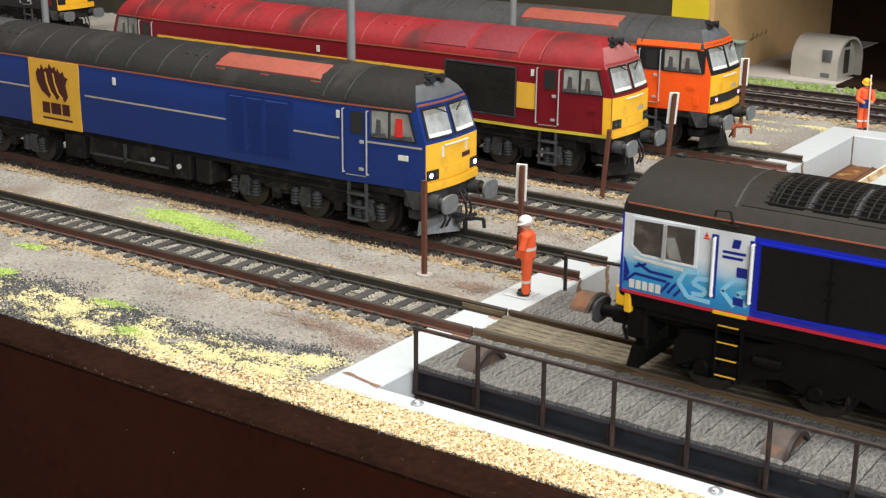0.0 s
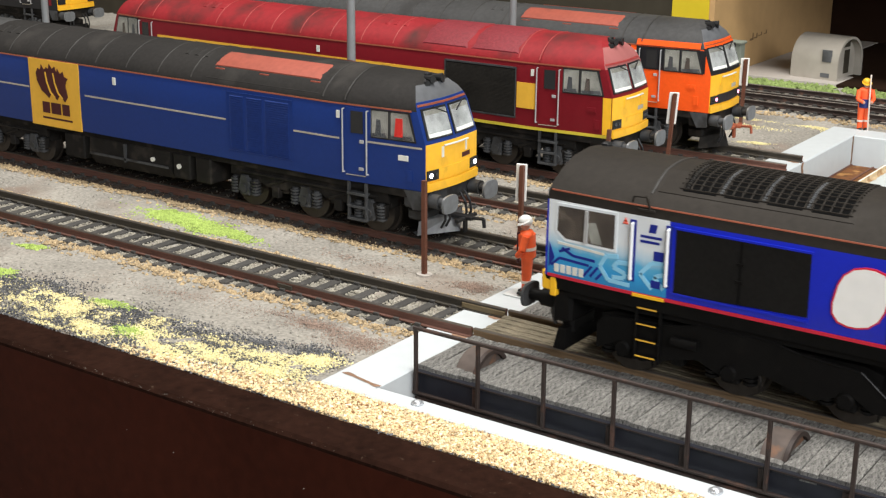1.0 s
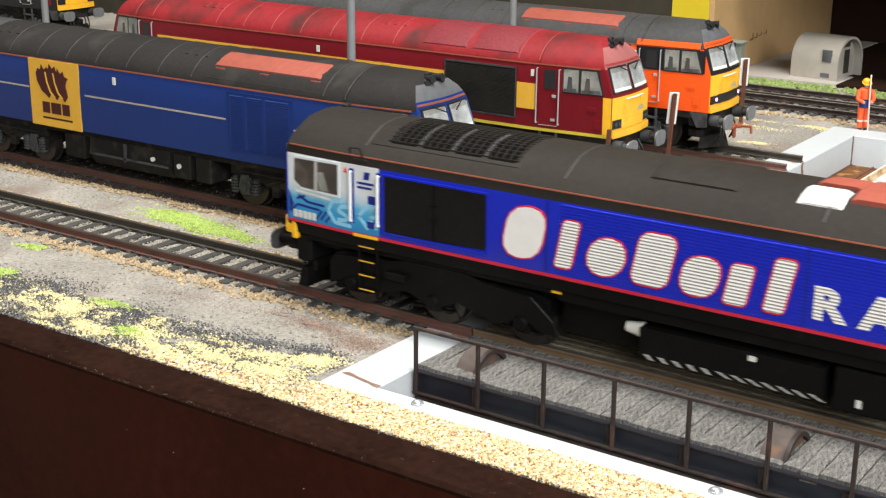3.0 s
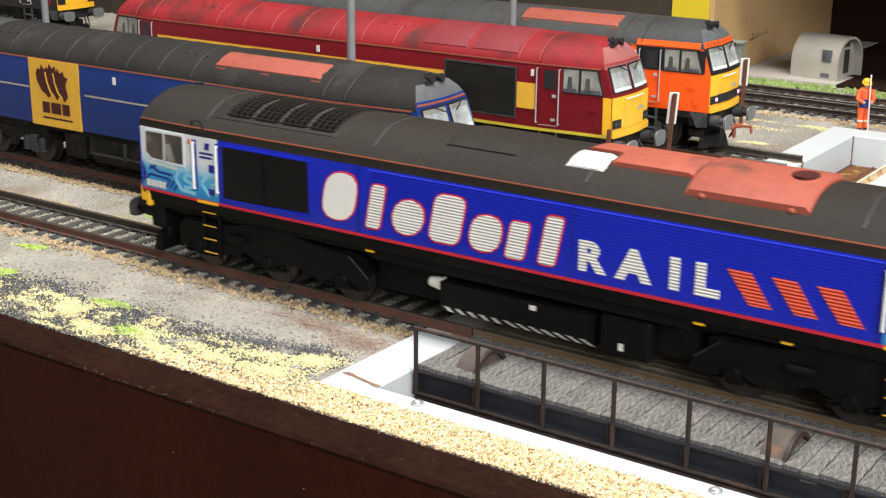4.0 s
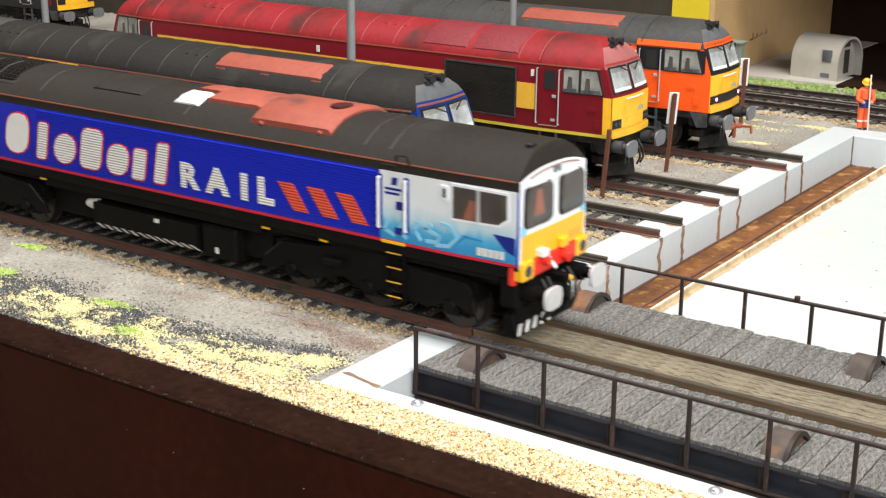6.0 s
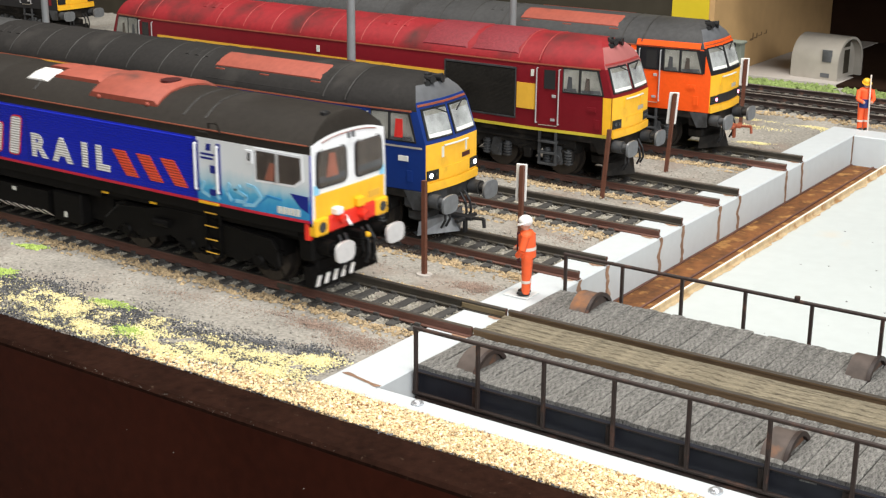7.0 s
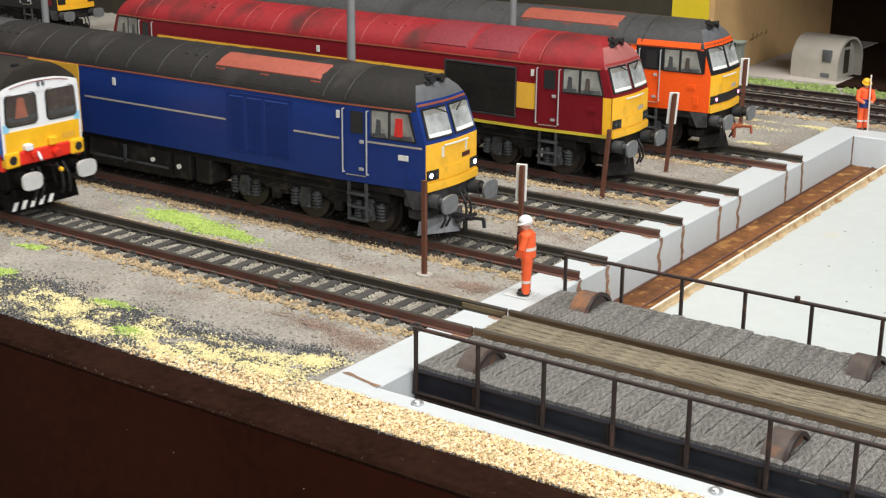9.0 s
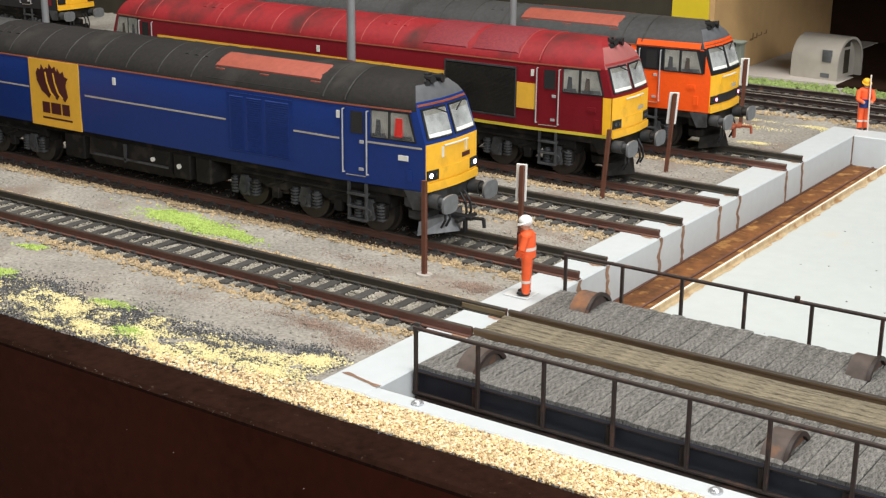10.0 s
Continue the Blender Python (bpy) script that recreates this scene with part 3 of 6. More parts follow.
scatter("ballast", BALLAST, pts, rng.uniform(0.5, 1.1, len(pts)), 35, "tan ballast stones beside the back track", "ballast")


def blob_points(rng, n, spots, z=GROUND_Z):
    """Points in soft-edged patches: each spot is x, y, half length, half width, turn in degrees."""
    out = []
    per = n // len(spots)
    for x, y, a, b, r in spots:
        c, d = math.cos(radians(r)), math.sin(radians(r))
        for _ in range(per):
            t, q = rng.random() * 6.283, min(1.5, abs(rng.normal()) ** 0.8 * 0.62)
            q *= 0.8 + 0.6 * noise.noise((math.cos(t) * 1.7 + x, math.sin(t) * 1.7 + y, 2.0))
            u, w = a * q * math.cos(t), b * q * math.sin(t)
            out.append((x + u * c - w * d, y + u * d + w * c, z + 0.6 * rng.random() * max(0.1, 1.1 - q)))
    return out


# fine grit over the whole near ground
pts = [(x, y, GROUND_Z + 0.05) for x, y in zip(rng.uniform(-330, -15, 17000), rng.uniform(-52, 300, 17000))]
scatter("grit", GRIT, pts, rng.uniform(0.16, 0.42, len(pts)), 39, "fine mixed grit over the grey ground", "grit")
pts = blob_points(rng, 2600, [(-24, -29, 20, 11, 10), (-55, -24, 36, 7, 0), (-24, 27, 16, 7, 0), (-90, -28, 45, 8, 5), (-26, 85, 14, 9, 0), (-70, 28, 40, 8, 0)])
pts += blob_points(rng, 5000, [(-22, -27, 13, 9, 5), (-40, -24, 18, 5, 0), (-23, 27, 10, 6, 0)])
scatter("red_grit", RED_GROUND, pts, rng.uniform(0.1, 0.22, len(pts)), 40, "red-brown grit stains on the ground", "grit")
# golden gravel along the front edge, giving way to cinders towards the far end
pts = [p for p in zip(rng.uniform(-85, 200, 31000), rng.uniform(-67.5, -54.8, 31000), rng.uniform(-1.0, -0.35, 31000)) if p[0] > -16 or p[1] < -60.5 - 0.09 * (p[0] + 16) * -1 + 2.5 * rng.normal()]
pts = [p for p in pts if p[0] > -62 + 12 * rng.normal()]
scatter("gravel", GRAVEL, pts, rng.uniform(0.18, 0.46, len(pts)), 41, "golden cork gravel along the layout edge", "gravel")
for tint, share, seed, label in ((GRAVEL_PALE, 0.30, 141, "cream cork crumbs among the gravel"), (GRAVEL_RUST, 0.07, 142, "rust-brown crumbs among the gravel"), (STRAW, 0.10, 143, "yellow-green fibres among the gravel")):
    some = [(x + 0.4, y + 0.3, z + 0.12) for x, y, z in pts if rng.random() < share]
    scatter("gravel", tint, some, rng.uniform(0.2, 0.5, len(some)), seed, label, "gravel")
pts = blob_points(rng, 21000, [(-106, -55, 16, 7, 12), (-112, -50, 12, 5, 0), (-73, -54.5, 16, 7, 5), (-52, -56, 18, 7, 2), (-38, -50, 20, 9, 12), (-25, -44, 11, 6.5, 20), (-30, -56, 18, 7, 0), (-62, -60, 14, 4, 0), (-88, -60, 12, 4, 0)])
pts += strip_points(rng, 6500, -175, -18, -66, -43, keep=0.5, ragged=3.0)
scatter("straw_turf", STRAW, pts, rng.uniform(0.13, 0.36, len(pts)), 43, "straw-yellow scatter turf on the verge", "turf")
pts = strip_points(rng, 20000, -330, -75, -67, -44, keep=0.7, ragged=3.0) + strip_points(rng, 5200, -75, -16, -66.8, -40, keep=0.6, ragged=3.0) + blob_points(rng, 4000, [(-125, -43, 26, 10, 8), (-88, -46, 24, 9, 5), (-60, -47, 22, 9, 8), (-44, -43, 20, 8, 12), (-28, -39, 12, 6, 15), (-150, -50, 30, 12, 0)])


def verge_mix(n, low, high, x0, x1, top):
    """Points over the verge where a wandering pattern lies between low and high."""
    out = []
    for x, y in zip(rng.uniform(x0, x1, n), rng.uniform(-67, top, n)):
        v = noise.noise((x / 9, y / 5, 1.0)) + 0.6 * noise.noise((x / 2.6, y / 2.0, 4.0)) + 0.10 * rng.normal()
        if low < v < high and y < top - 4 + 5 * noise.noise((x / 12, 0.0, 9.0)):
            out.append((x, y, GROUND_Z + 0.3 + 0.3 * rng.random()))
    return out


straw_mix = verge_mix(16000, 0.14, 2.0, -190, -40, -43)
scatter("straw_turf", STRAW, straw_mix, rng.uniform(0.13, 0.36, len(straw_mix)), 58, "straw-yellow fibres speckled over the cinders", "turf")
pts += verge_mix(26000, -2.0, -0.04, -330, -30, -40)
pts_mix = [(x, y, GROUND_Z + 0.25) for x, y in zip(rng.uniform(-330, -16, 3000), rng.uniform(-66.5, -37, 3000))]
scatter("pale_grit", GRIT, pts_mix, rng.uniform(0.16, 0.46, len(pts_mix)), 57, "pale grey grit mixed into the verge", "grit")
scatter("cinder", CINDER, pts, rng.uniform(0.12, 0.36, len(pts)), 45, "black-grey cinders strewn over the verge", "cinder")
pts = blob_points(rng, 10000, [(-138, 27.5, 29, 7.5, -6), (-150, 29, 15, 7.5, 0), (-120, 25, 13, 5, -3)])
scatter("green_turf", GREEN, pts, rng.uniform(0.2, 0.5, len(pts)), 47, "bright green turf tuft between two tracks", "turf")
pts = blob_points(rng, 4000, [(-147, -44.5, 7, 4.0, 0), (-99, -45, 10, 3.2, 2), (-78, -56.5, 10, 4.5, 8), (-160, -22, 6, 1.8, 8)])
scatter("green_turf", GREEN, pts, rng.uniform(0.25, 0.6, len(pts)), 49, "light green turf patches on the verge", "turf")
pts = strip_points(rng, 4200, -103, 240, 376, 400, keep=0.8, ragged=4)
scatter("back_turf", DULL_GREEN, pts, rng.uniform(0.7, 1.9, len(pts)), 51, "dull green turf behind the back track", "turf")
pts = blob_points(rng, 2600, [(-62, 262, 16, 4, 20), (-50, 285, 26, 6, 0), (-30, 255, 12, 3, 10), (-55, 300, 20, 4, 0), (-20, 300, 12, 4, 0)])
scatter("straw_turf", STRAW, pts, rng.uniform(0.14, 0.36, len(pts)), 53, "thin straw scatter on the far ground", "turf")

# ---- the traverser table ----
table = thing("traverser_table", "grey weathered plank-decked traverser table with iron handrails", "traverser", at=(0, 0, 0))
TX0, TX1 = 0.6, 345.0
for y0, y1 in ((-34.4, -30.5), (34.0, 36.8)):
    part("girder", Shape().box(TX0, TX1, y0, y1, -8.2, -1.3), GIRDER, table, "dark blue-black side girder")
part("top_flange", Shape().box(TX0, TX1, -35.3, -33.2, -0.9, -0.25, 0.12), GIRDER, table)
part("flange_edge", Shape().box(TX0, TX1, -35.45, -35.32, -0.6, -0.3), IRON, table)
part("lower_rail", Shape().box(TX0, TX1, -36.45, -35.55, -6.1, -5.4, 0.15), IRON, table, "brown iron lower rail")
# dark brown strip stands in for the shadow below the lower rail
part("lower_flange", Shape().box(TX0, TX1, -35.3, -33.35, -9.4, -7.2, 0.2), IRON, table)
for i in range(19):
    x = 1.6 + 18.25 * i
    if x < TX1:
        part("outrigger", Shape().box(x - 2.3, x - 0.5, -35.0, -34.3, -7.0, -1.0, 0.15), IRON, table)
part("under_frame", Shape().box(TX0, TX1, -28, 34, -8.0, -3.0), IRON, table)
for k in (-20, 26):
    for x in (15.2, 250):
        part("running_wheel", Shape().rod((x, k - 3, PIT_Z + 5.4), (x, k + 3, PIT_Z + 5.4), 3.2, 16), IRON, table, smooth=40)
for side in (-1, 1):
    ob = part("rail", rail_shape(TX0, TX1, side * GAUGE), [BRIDGE_RAIL, RAIL_TOP], table, smooth=30)
    for p in ob.data.polygons:
        if p.center.z > 0.0026:
            p.material_index = 1
WHEELS = [(8.4, -24.0), (88.2, -25.6), (9.6, 29.6), (88.2, 27.6), (205, -24.6), (205, 29)]
for x, y in WHEELS:
    def arc(r, a0=32, a1=148):
        return [(y + r * math.cos(a), -3.6 + r * math.sin(a)) for a in np.linspace(math.radians(a0), math.radians(a1), 13)]
    part("wheel_cover", Shape().prism(arc(7.9), "x", x + 1.4, x + 6.6), RUST_WHEEL, table, "rust-stained curved wheel cover", smooth=40)
    part("cover_lip", Shape().grid([[(x + 6.6, a, c) for a, c in arc(8.3)], [(x + 7.6, a, c) for a, c in arc(8.3)], [(x + 7.6, a, c) for a, c in arc(7.2)], [(x + 6.6, a, c) for a, c in arc(7.2)]]), IRON, table, smooth=40)
RAIL_Y = (-36.0, 37.2)
for y in RAIL_Y:
    z0 = -5.5 if y < 0 else -1.4
    for i in range(19):
        x = 1.6 + 18.25 * i
        if x > TX1:
            break
        part("handrail_post", Shape().box(x - 0.45, x + 0.45, y - 0.45, y + 0.45, z0, 11.2, 0.1), IRON, table)
    part("handrail", Shape().rod((1.0, y, 11.3), (TX1, y, 11.3), 0.55, 8), IRON, table, smooth=50)
    if y > 0:
        part("post_bracket", Shape().box(TX0, TX1, 36.9, 37.9, -2.2, -1.4), IRON, table)
part("rail_cap", Shape().rod((70.5, 37.2, 11.8), (70.5, 37.2, 12.6), 0.8, 8), IRON, table)

# deck boards, each a piece of its own
rng = np.random.default_rng(77)


def plank_mesh(w, l, name, m, seed, chip=0.35):
    r = np.random.default_rng(seed)
    s = Shape()
    n = 7
    rows = []
    for i in range(n + 1):
        y = l * i / n
        a, b = -w / 2 + 0.05 * r.normal(), w / 2 + 0.05 * r.normal()
        e = chip * r.random() if i in (0, n) else 0
        z = 0.08 * r.normal()
        yy = y + (e if i == 0 else -e)
        rows.append([(a, yy, -2.4), (a, yy, -0.2), (a + 0.18, yy, z), (0, yy, z + 0.06), (b - 0.18, yy, z), (b, yy, -0.2), (b, yy, -2.4)])
    s.grid(rows)
    for row in (rows[0], rows[-1]):
        s.add(row, [tuple(range(7))])
    return s.mesh(name, m)


NEAR = [plank_mesh(3.84, 25.2, "deck_board", DECK, 100 + i) for i in range(6)]
FAR = [plank_mesh(3.84, 26.8, "deck_board", DECK, 120 + i) for i in range(6)]
MID = [plank_mesh(2.38, 115.0, "centre_board", DECK_MID, 140 + i, 0.8) for i in range(6)]


for i in range(int((TX1 - TX0) / 3.95)):
    x = TX0 + 2 + i * 3.95
    for group, y in ((NEAR, -34.0), (FAR, 9.4)):
        o = new("deck_board", group[rng.integers(6)])
        o.parent = table
        o.location = (x * 0.001, (y + 0.25 * rng.normal()) * 0.001, (0.75 + 0.06 * rng.normal()) * 0.001)
        o.rotation_euler = (0, 0, 0.0015 * rng.normal())
for j in range(5):
    for i in range(3):
        o = new("centre_board", MID[rng.integers(6)])
        o.parent = table
        o.location = ((TX0 + 0.4 + (i + 1) * 114.6) * 0.001, (-5.5 + 2.72 * j) * 0.001, (1.6 + 0.06 * rng.normal()) * 0.001)
        o.rotation_euler = (0, 0, math.pi / 2)

# fishplates at the rail joints of the empty track, specks on the pit floor
joint = bpy.data.objects["railway_track"]
for side in (-1, 1):
    for q in (-1, 1):
        part("fishplate", Shape().box(-67.5, -62.0, side * GAUGE + q * 0.62 - 0.28, side * GAUGE + q * 0.62 + 0.28, 0.5, 1.9, 0.12), RAIL_INNER, joint)
rng = np.random.default_rng(91)
pts = [(x, y, PIT_Z + 0.05) for x, y in zip(rng.uniform(20, 160, 70), rng.uniform(40, 285, 70))]
scatter("speck", CINDER, pts, rng.uniform(0.12, 0.5, len(pts)), 92, "dark specks of debris on the pit floor", "debris", squash=0.3)

# dust and stray grains along the worn lip of the fascia
pts = []
for cx, w, n in ((-95, 30, 30), (-58, 16, 60), (-38, 10, 80), (-15, 12, 30), (20, 40, 30), (-150, 40, 20)):
    for _ in range(n):
        q = rng.normal()
        pts.append((cx + w * q, -80.15 + 0.35 * rng.normal() * 0.6, -1.35 + 0.5 * rng.normal() * 0.5))
scatter("fascia_dust", GRIT, pts, rng.uniform(0.04, 0.11, len(pts)), 95, "pale dust along the worn fascia edge", "dust")
pts = [(x, -80.5, z) for x, z in zip(rng.uniform(-140, 60, 14), rng.uniform(-60, -4, 14))]
scatter("fascia_speck", GRIT, pts, rng.uniform(0.05, 0.22, len(pts)), 96, "few pale specks stuck to the fascia front", "dust")
pts = [(x, y, -0.75 + 0.1 * rng.random()) for x, y in zip(rng.uniform(-330, 120, 1500), -67.2 - np.abs(rng.normal(size=1500)) * 0.9)]
scatter("edge_debris", CINDER, pts, rng.uniform(0.12, 0.38, len(pts)), 97, "dark loose debris along the verge edge", "debris")

# ---- locomotives ----
class Hull:
    """A locomotive's body shell: half widths by height, a raked and bulged front by height, cabs that taper in plan."""

    def __init__(self, levels, half, taper_len, front_w, bulge):
        # levels: (z, half width, setback of the front at that height)
        self.levels, self.half, self.taper_len, self.front_w, self.bulge = levels, half, taper_len, front_w, bulge
        self.full = max(w for _, w, _ in levels)

    def at(self, z):
        L = self.levels
        for (z0, w0, s0), (z1, w1, s1) in zip(L, L[1:]):
            if z <= z1 or (z1, w1, s1) == L[-1]:
                t = 0 if z1 == z0 else min(1, max(0, (z - z0) / (z1 - z0)))
                return w0 + (w1 - w0) * t, s0 + (s1 - s0) * t

    def side(self, x, z):
        """Half width at x, z."""
        w, _ = self.at(z)
        t = max(0.0, (abs(x) - (self.half - self.taper_len)) / self.taper_len)
        return w * (1 - (1 - self.front_w / self.full) * min(1, t))

    def front(self, y, z, end=1, off=0.0):
        w, s = self.at(z)
        w *= self.front_w / self.full
        u = 0 if w < 0.01 else min(1, abs(y) / w)
        return end * (self.half - s + self.bulge * (1 - u ** 1.6) + off)

    def shell(self):
        s = Shape()
        loop = [(w, z) for z, w, _ in self.levels]
        ring = [(1, z) for w, z in loop] + [(-1, z) for w, z in loop[::-1]]
        stations = [("e", -1)] + [("x", -self.half + self.taper_len * q) for q in (0.35, 0.65, 1)] + [("x", self.half - self.taper_len * q) for q in (1, 0.65, 0.35)] + [("e", 1)]
        rows = []
        for kind, v in stations:
            row = []
            for sg, z in ring:
                if kind == "e":
                    w = self.at(z)[0] * self.front_w / self.full
                    row.append((self.front(w, z, v), sg * w, z))
                else:
                    back = self.half - self.at(z)[1] - 1.0
                    x = max(-back, min(back, v))
                    row.append((x, sg * self.side(x, z), z))
            rows.append(row)
        s.grid(rows)
        # ends
        for end in (-1, 1):
            g = []
            for z, w, _ in self.levels:
                w *= self.front_w / self.full
                g.append([(self.front(w * u, z, end), w * u, z) for u in np.linspace(-1, 1, 13)])
            s.grid(g)
        # floor
        a, b = [r[0] for r in rows], [r[-1] for r in rows]
        s.grid([a, b])
        return s

    def face(self, y0, y1, z0, z1, off, end=1, thick=0.5, ny=6, nz=4, y0t=None, y1t=None):
        """A plate that follows the front, from y0 to y1 (y0t, y1t at its top)."""
        y0t = y0 if y0t is None else y0t
        y1t = y1 if y1t is None else y1t
        s = Shape()
        out, back = [], []
        for i in range(nz + 1):
            t = i / nz
            z = z0 + (z1 - z0) * t
            a, b = y0 + (y0t - y0) * t, y1 + (y1t - y1) * t
            out.append([(self.front(a + (b - a) * j / ny, z, end, off), a + (b - a) * j / ny, z) for j in range(ny + 1)])
            back.append([(self.front(a + (b - a) * j / ny, z, end, off - thick), a + (b - a) * j / ny, z) for j in range(ny + 1)])
        s.grid(out)
        for line in (0, -1):
            s.grid([out[line], back[line]])
        for col in (0, -1):
            s.grid([[r[col] for r in out], [r[col] for r in back]])
        return s

    def plate(self, pts, off, sides=(-1, 1), thick=0.4):
        """A flat polygon (x, z) laid on the body sides, following the cab's taper."""
        if len(sides) == 2:
            s = Shape()
            s.pieces = [self.plate(pts, off, (sg,), thick) for sg in sides]
            for q in s.pieces:
                s.add(q.v, q.f)
            return s
        s = Shape()
        n = len(pts)
        tall = max(z for _, z in pts) - min(z for _, z in pts) > 1.5 and max(z for _, z in pts) < 43
        for sg in sides:
            w = [self.side(x, min(27, z) if tall and z < 33 else z) for x, z in pts]
            if tall:
                w = [max(a, self.side(x, 30) - 0.02 * max(0, z - 32)) for a, (x, z) in zip(w, pts)]
            o = [(x, sg * (a + off), z) for a, (x, z) in zip(w, pts)]
            i = [(x, sg * (a + off - thick), z) for a, (x, z) in zip(w, pts)]
            s.add(o + i, [tuple(range(n)) if sg < 0 else tuple(range(n))[::-1]] + [(k, n + k, n + (k + 1) % n, (k + 1) % n) for k in range(n)])
        return s

    def band(self, x0, x1, z0, z1, off, sides=(-1, 1), step=6.0):
        """A long strip on the sides, cut so that it follows the taper."""
        if len(sides) == 2:
            s = Shape()
            s.pieces = [self.band(x0, x1, z0, z1, off, (sg,), step) for sg in sides]
            for q in s.pieces:
                s.add(q.v, q.f)
            return s
        s = Shape()
        n = max(1, int(abs(x1 - x0) / step))
        for sg in sides:
            top, bot, it, ib = [], [], [], []
            for i in range(n + 1):
                x = x0 + (x1 - x0) * i / n
                top.append((x, sg * (self.side(x, z1) + off), z1)), bot.append((x, sg * (self.side(x, z0) + off), z0))
                it.append((x, sg * (self.side(x, z1) - 0.2), z1)), ib.append((x, sg * (self.side(x, z0) - 0.2), z0))
            s.grid([it, top, bot, ib])
        return s

    def rib(self, x, w, off, z_from, skip=0.0):
        """A seam over the roof from one side to the other."""
        pts = []
        lv = [(z, q) for z, q, _ in self.levels if z >= z_from]
        for sg, seq in ((-1, lv), (1, lv[::-1])):
            pts += [(sg * (q + off * 0.7), z + off) for z, q in seq]
        return Shape().grid([[(x - w, a, b) for a, b in pts], [(x - w * 0.4, a, b + 0.12) for a, b in pts], [(x + w * 0.4, a, b + 0.12) for a, b in pts], [(x + w, a, b) for a, b in pts]])

    def cover(self, x0, x1, u0, u1, off, thick=0.5, n=6, end_drop=0.5):
        """A raised panel on the roof between fractions u0..u1 of the way across (-1 .. 1)."""
        lv = [(z, q) for z, q, _ in self.levels]
        def z_at(y):
            for (z0, w0), (z1, w1) in zip(lv, lv[1:]):
                if w1 <= abs(y) <= w0 and w0 != w1:
                    return z0 + (z1 - z0) * (w0 - abs(y)) / (w0 - w1)
            return lv[-1][0]
        rows = []
        for x, d in ((x0, -0.6), (x0, off - end_drop), (x0 + 1.2, off), (x1 - 1.2, off), (x1, off - end_drop), (x1, -0.6)):
            row = []
            for i in range(n + 1):
                y = self.full * (u0 + (u1 - u0) * i / n)
                row.append((x, y, z_at(y) + d))
            rows.append(row)
        s = Shape().grid(rows)
        for c in (0, -1):
            s.grid([[r[c] for r in rows], [(r[c][0], r[c][1], r[c][2] - off - 0.5) for r in rows]])
        return s


def bogie(parent, cx, m_frame, m_detail, wheels, flip=1):
    """A three-axle bogie: frames, axleboxes with coil springs, brake gear."""
    b = new("bogie")
    b.parent = parent
    b.location = (cx * 0.001, 0, 0)
    f = Shape()
    for sg in (-1, 1):
        y0, y1 = sorted((sg * 11.6, sg * 13.4))
        f.prism([(-34, 11.0), (-34, 14.2), (-30, 15.4), (30, 15.4), (34, 14.2), (34, 11.0), (22, 10.6), (18, 8.6), (9, 8.6), (5, 10.6), (-5, 10.6), (-9, 8.6), (-18, 8.6), (-22, 10.6)], "y", y0, y1)
    f.box(-12, -9, -12, 12, 7, 14).box(9, 12, -12, 12, 7, 14).box(-34, -31, -12, 12, 9, 14).box(31, 34, -12, 12, 9, 14)
    part("bogie_frame", f, m_frame, b)
    for ax in (-27, 0, 27):
        for sg in (-1, 1):
            y0, y1 = sorted((sg * 12.2, sg * 14.6))
            a = Shape().box(ax - 2.3, ax + 2.3, y0, y1, 4.4, 9.6, 0.5).prism([(ax - 2.6, 6), (ax + 2.6, 6), (ax + 1.2, 11.5), (ax - 1.2, 11.5)], "y", y0 - 0.2, y1 - 0.2)
            a.rod((ax, sg * 14.4, 7), (ax, sg * 15.3, 7), 1.5, 12)
            part("axlebox", a, m_detail, b, smooth=30)
            c = Shape()
            for dx in (-4.6, 4.6):
                for k in range(5):
                    z = 5.2 + k * 1.05
                    c.rod((ax + dx, sg * 13.6, z), (ax + dx, sg * 13.6, z + 0.6), 1.75, 10)
                c.rod((ax + dx, sg * 13.6, 4.8), (ax + dx, sg * 13.6, 10.6), 1.1, 8)
            tagged(part("coil_spring", c, m_detail, b, smooth=40), kind="stuff")
    d = Shape()
    for sg in (-1, 1):
        for ax in (-13.5, 13.5):
            d.box(ax - 1.6, ax + 1.6, *sorted((sg * 11.8, sg * 14.0)), 5.4, 9.4, 0.3)
            d.rod((ax - 4, sg * 13.6, 9.4), (ax + 4, sg * 13.6, 12.0), 0.55, 6)
        d.rod((-30, sg * 14.0, 12.6), (30, sg * 14.0, 12.6), 0.5, 6)
        d.box(28, 33.5, *sorted((sg * 12.0, sg * 14.4)), 6.0, 10.4, 0.4).box(-33.5, -28, *sorted((sg * 12.0, sg * 14.4)), 6.0, 10.4, 0.4)
    part("brake_gear", d, m_frame, b)
    for ax in (-27, 0, 27):
        w = Shape()
        for sg in (-1, 1):
            w.rod((0, sg * 7.2, 0), (0, sg * 9.9, 0), 7.0, 28).rod((0, sg * 6.7, 0), (0, sg * 7.25, 0), 7.9, 28)
            w.rod((0, sg * 9.9, 0), (0, sg * 10.2, 0), 4.4, 20)
            for k in range(4):
                a = k * math.pi / 2
                w.rod((3.2 * math.cos(a), sg * 9.9, 3.2 * math.sin(a)), (3.2 * math.cos(a), sg * 10.35, 3.2 * math.sin(a)), 0.8, 6)
        w.rod((0, -9, 0), (0, 9, 0), 1.3, 10)
        o = part("wheelset", w, WHEEL, b, smooth=40)
        o.location = (ax * 0.001, 0, 0.007)
        wheels.append((o, ax))
    return b


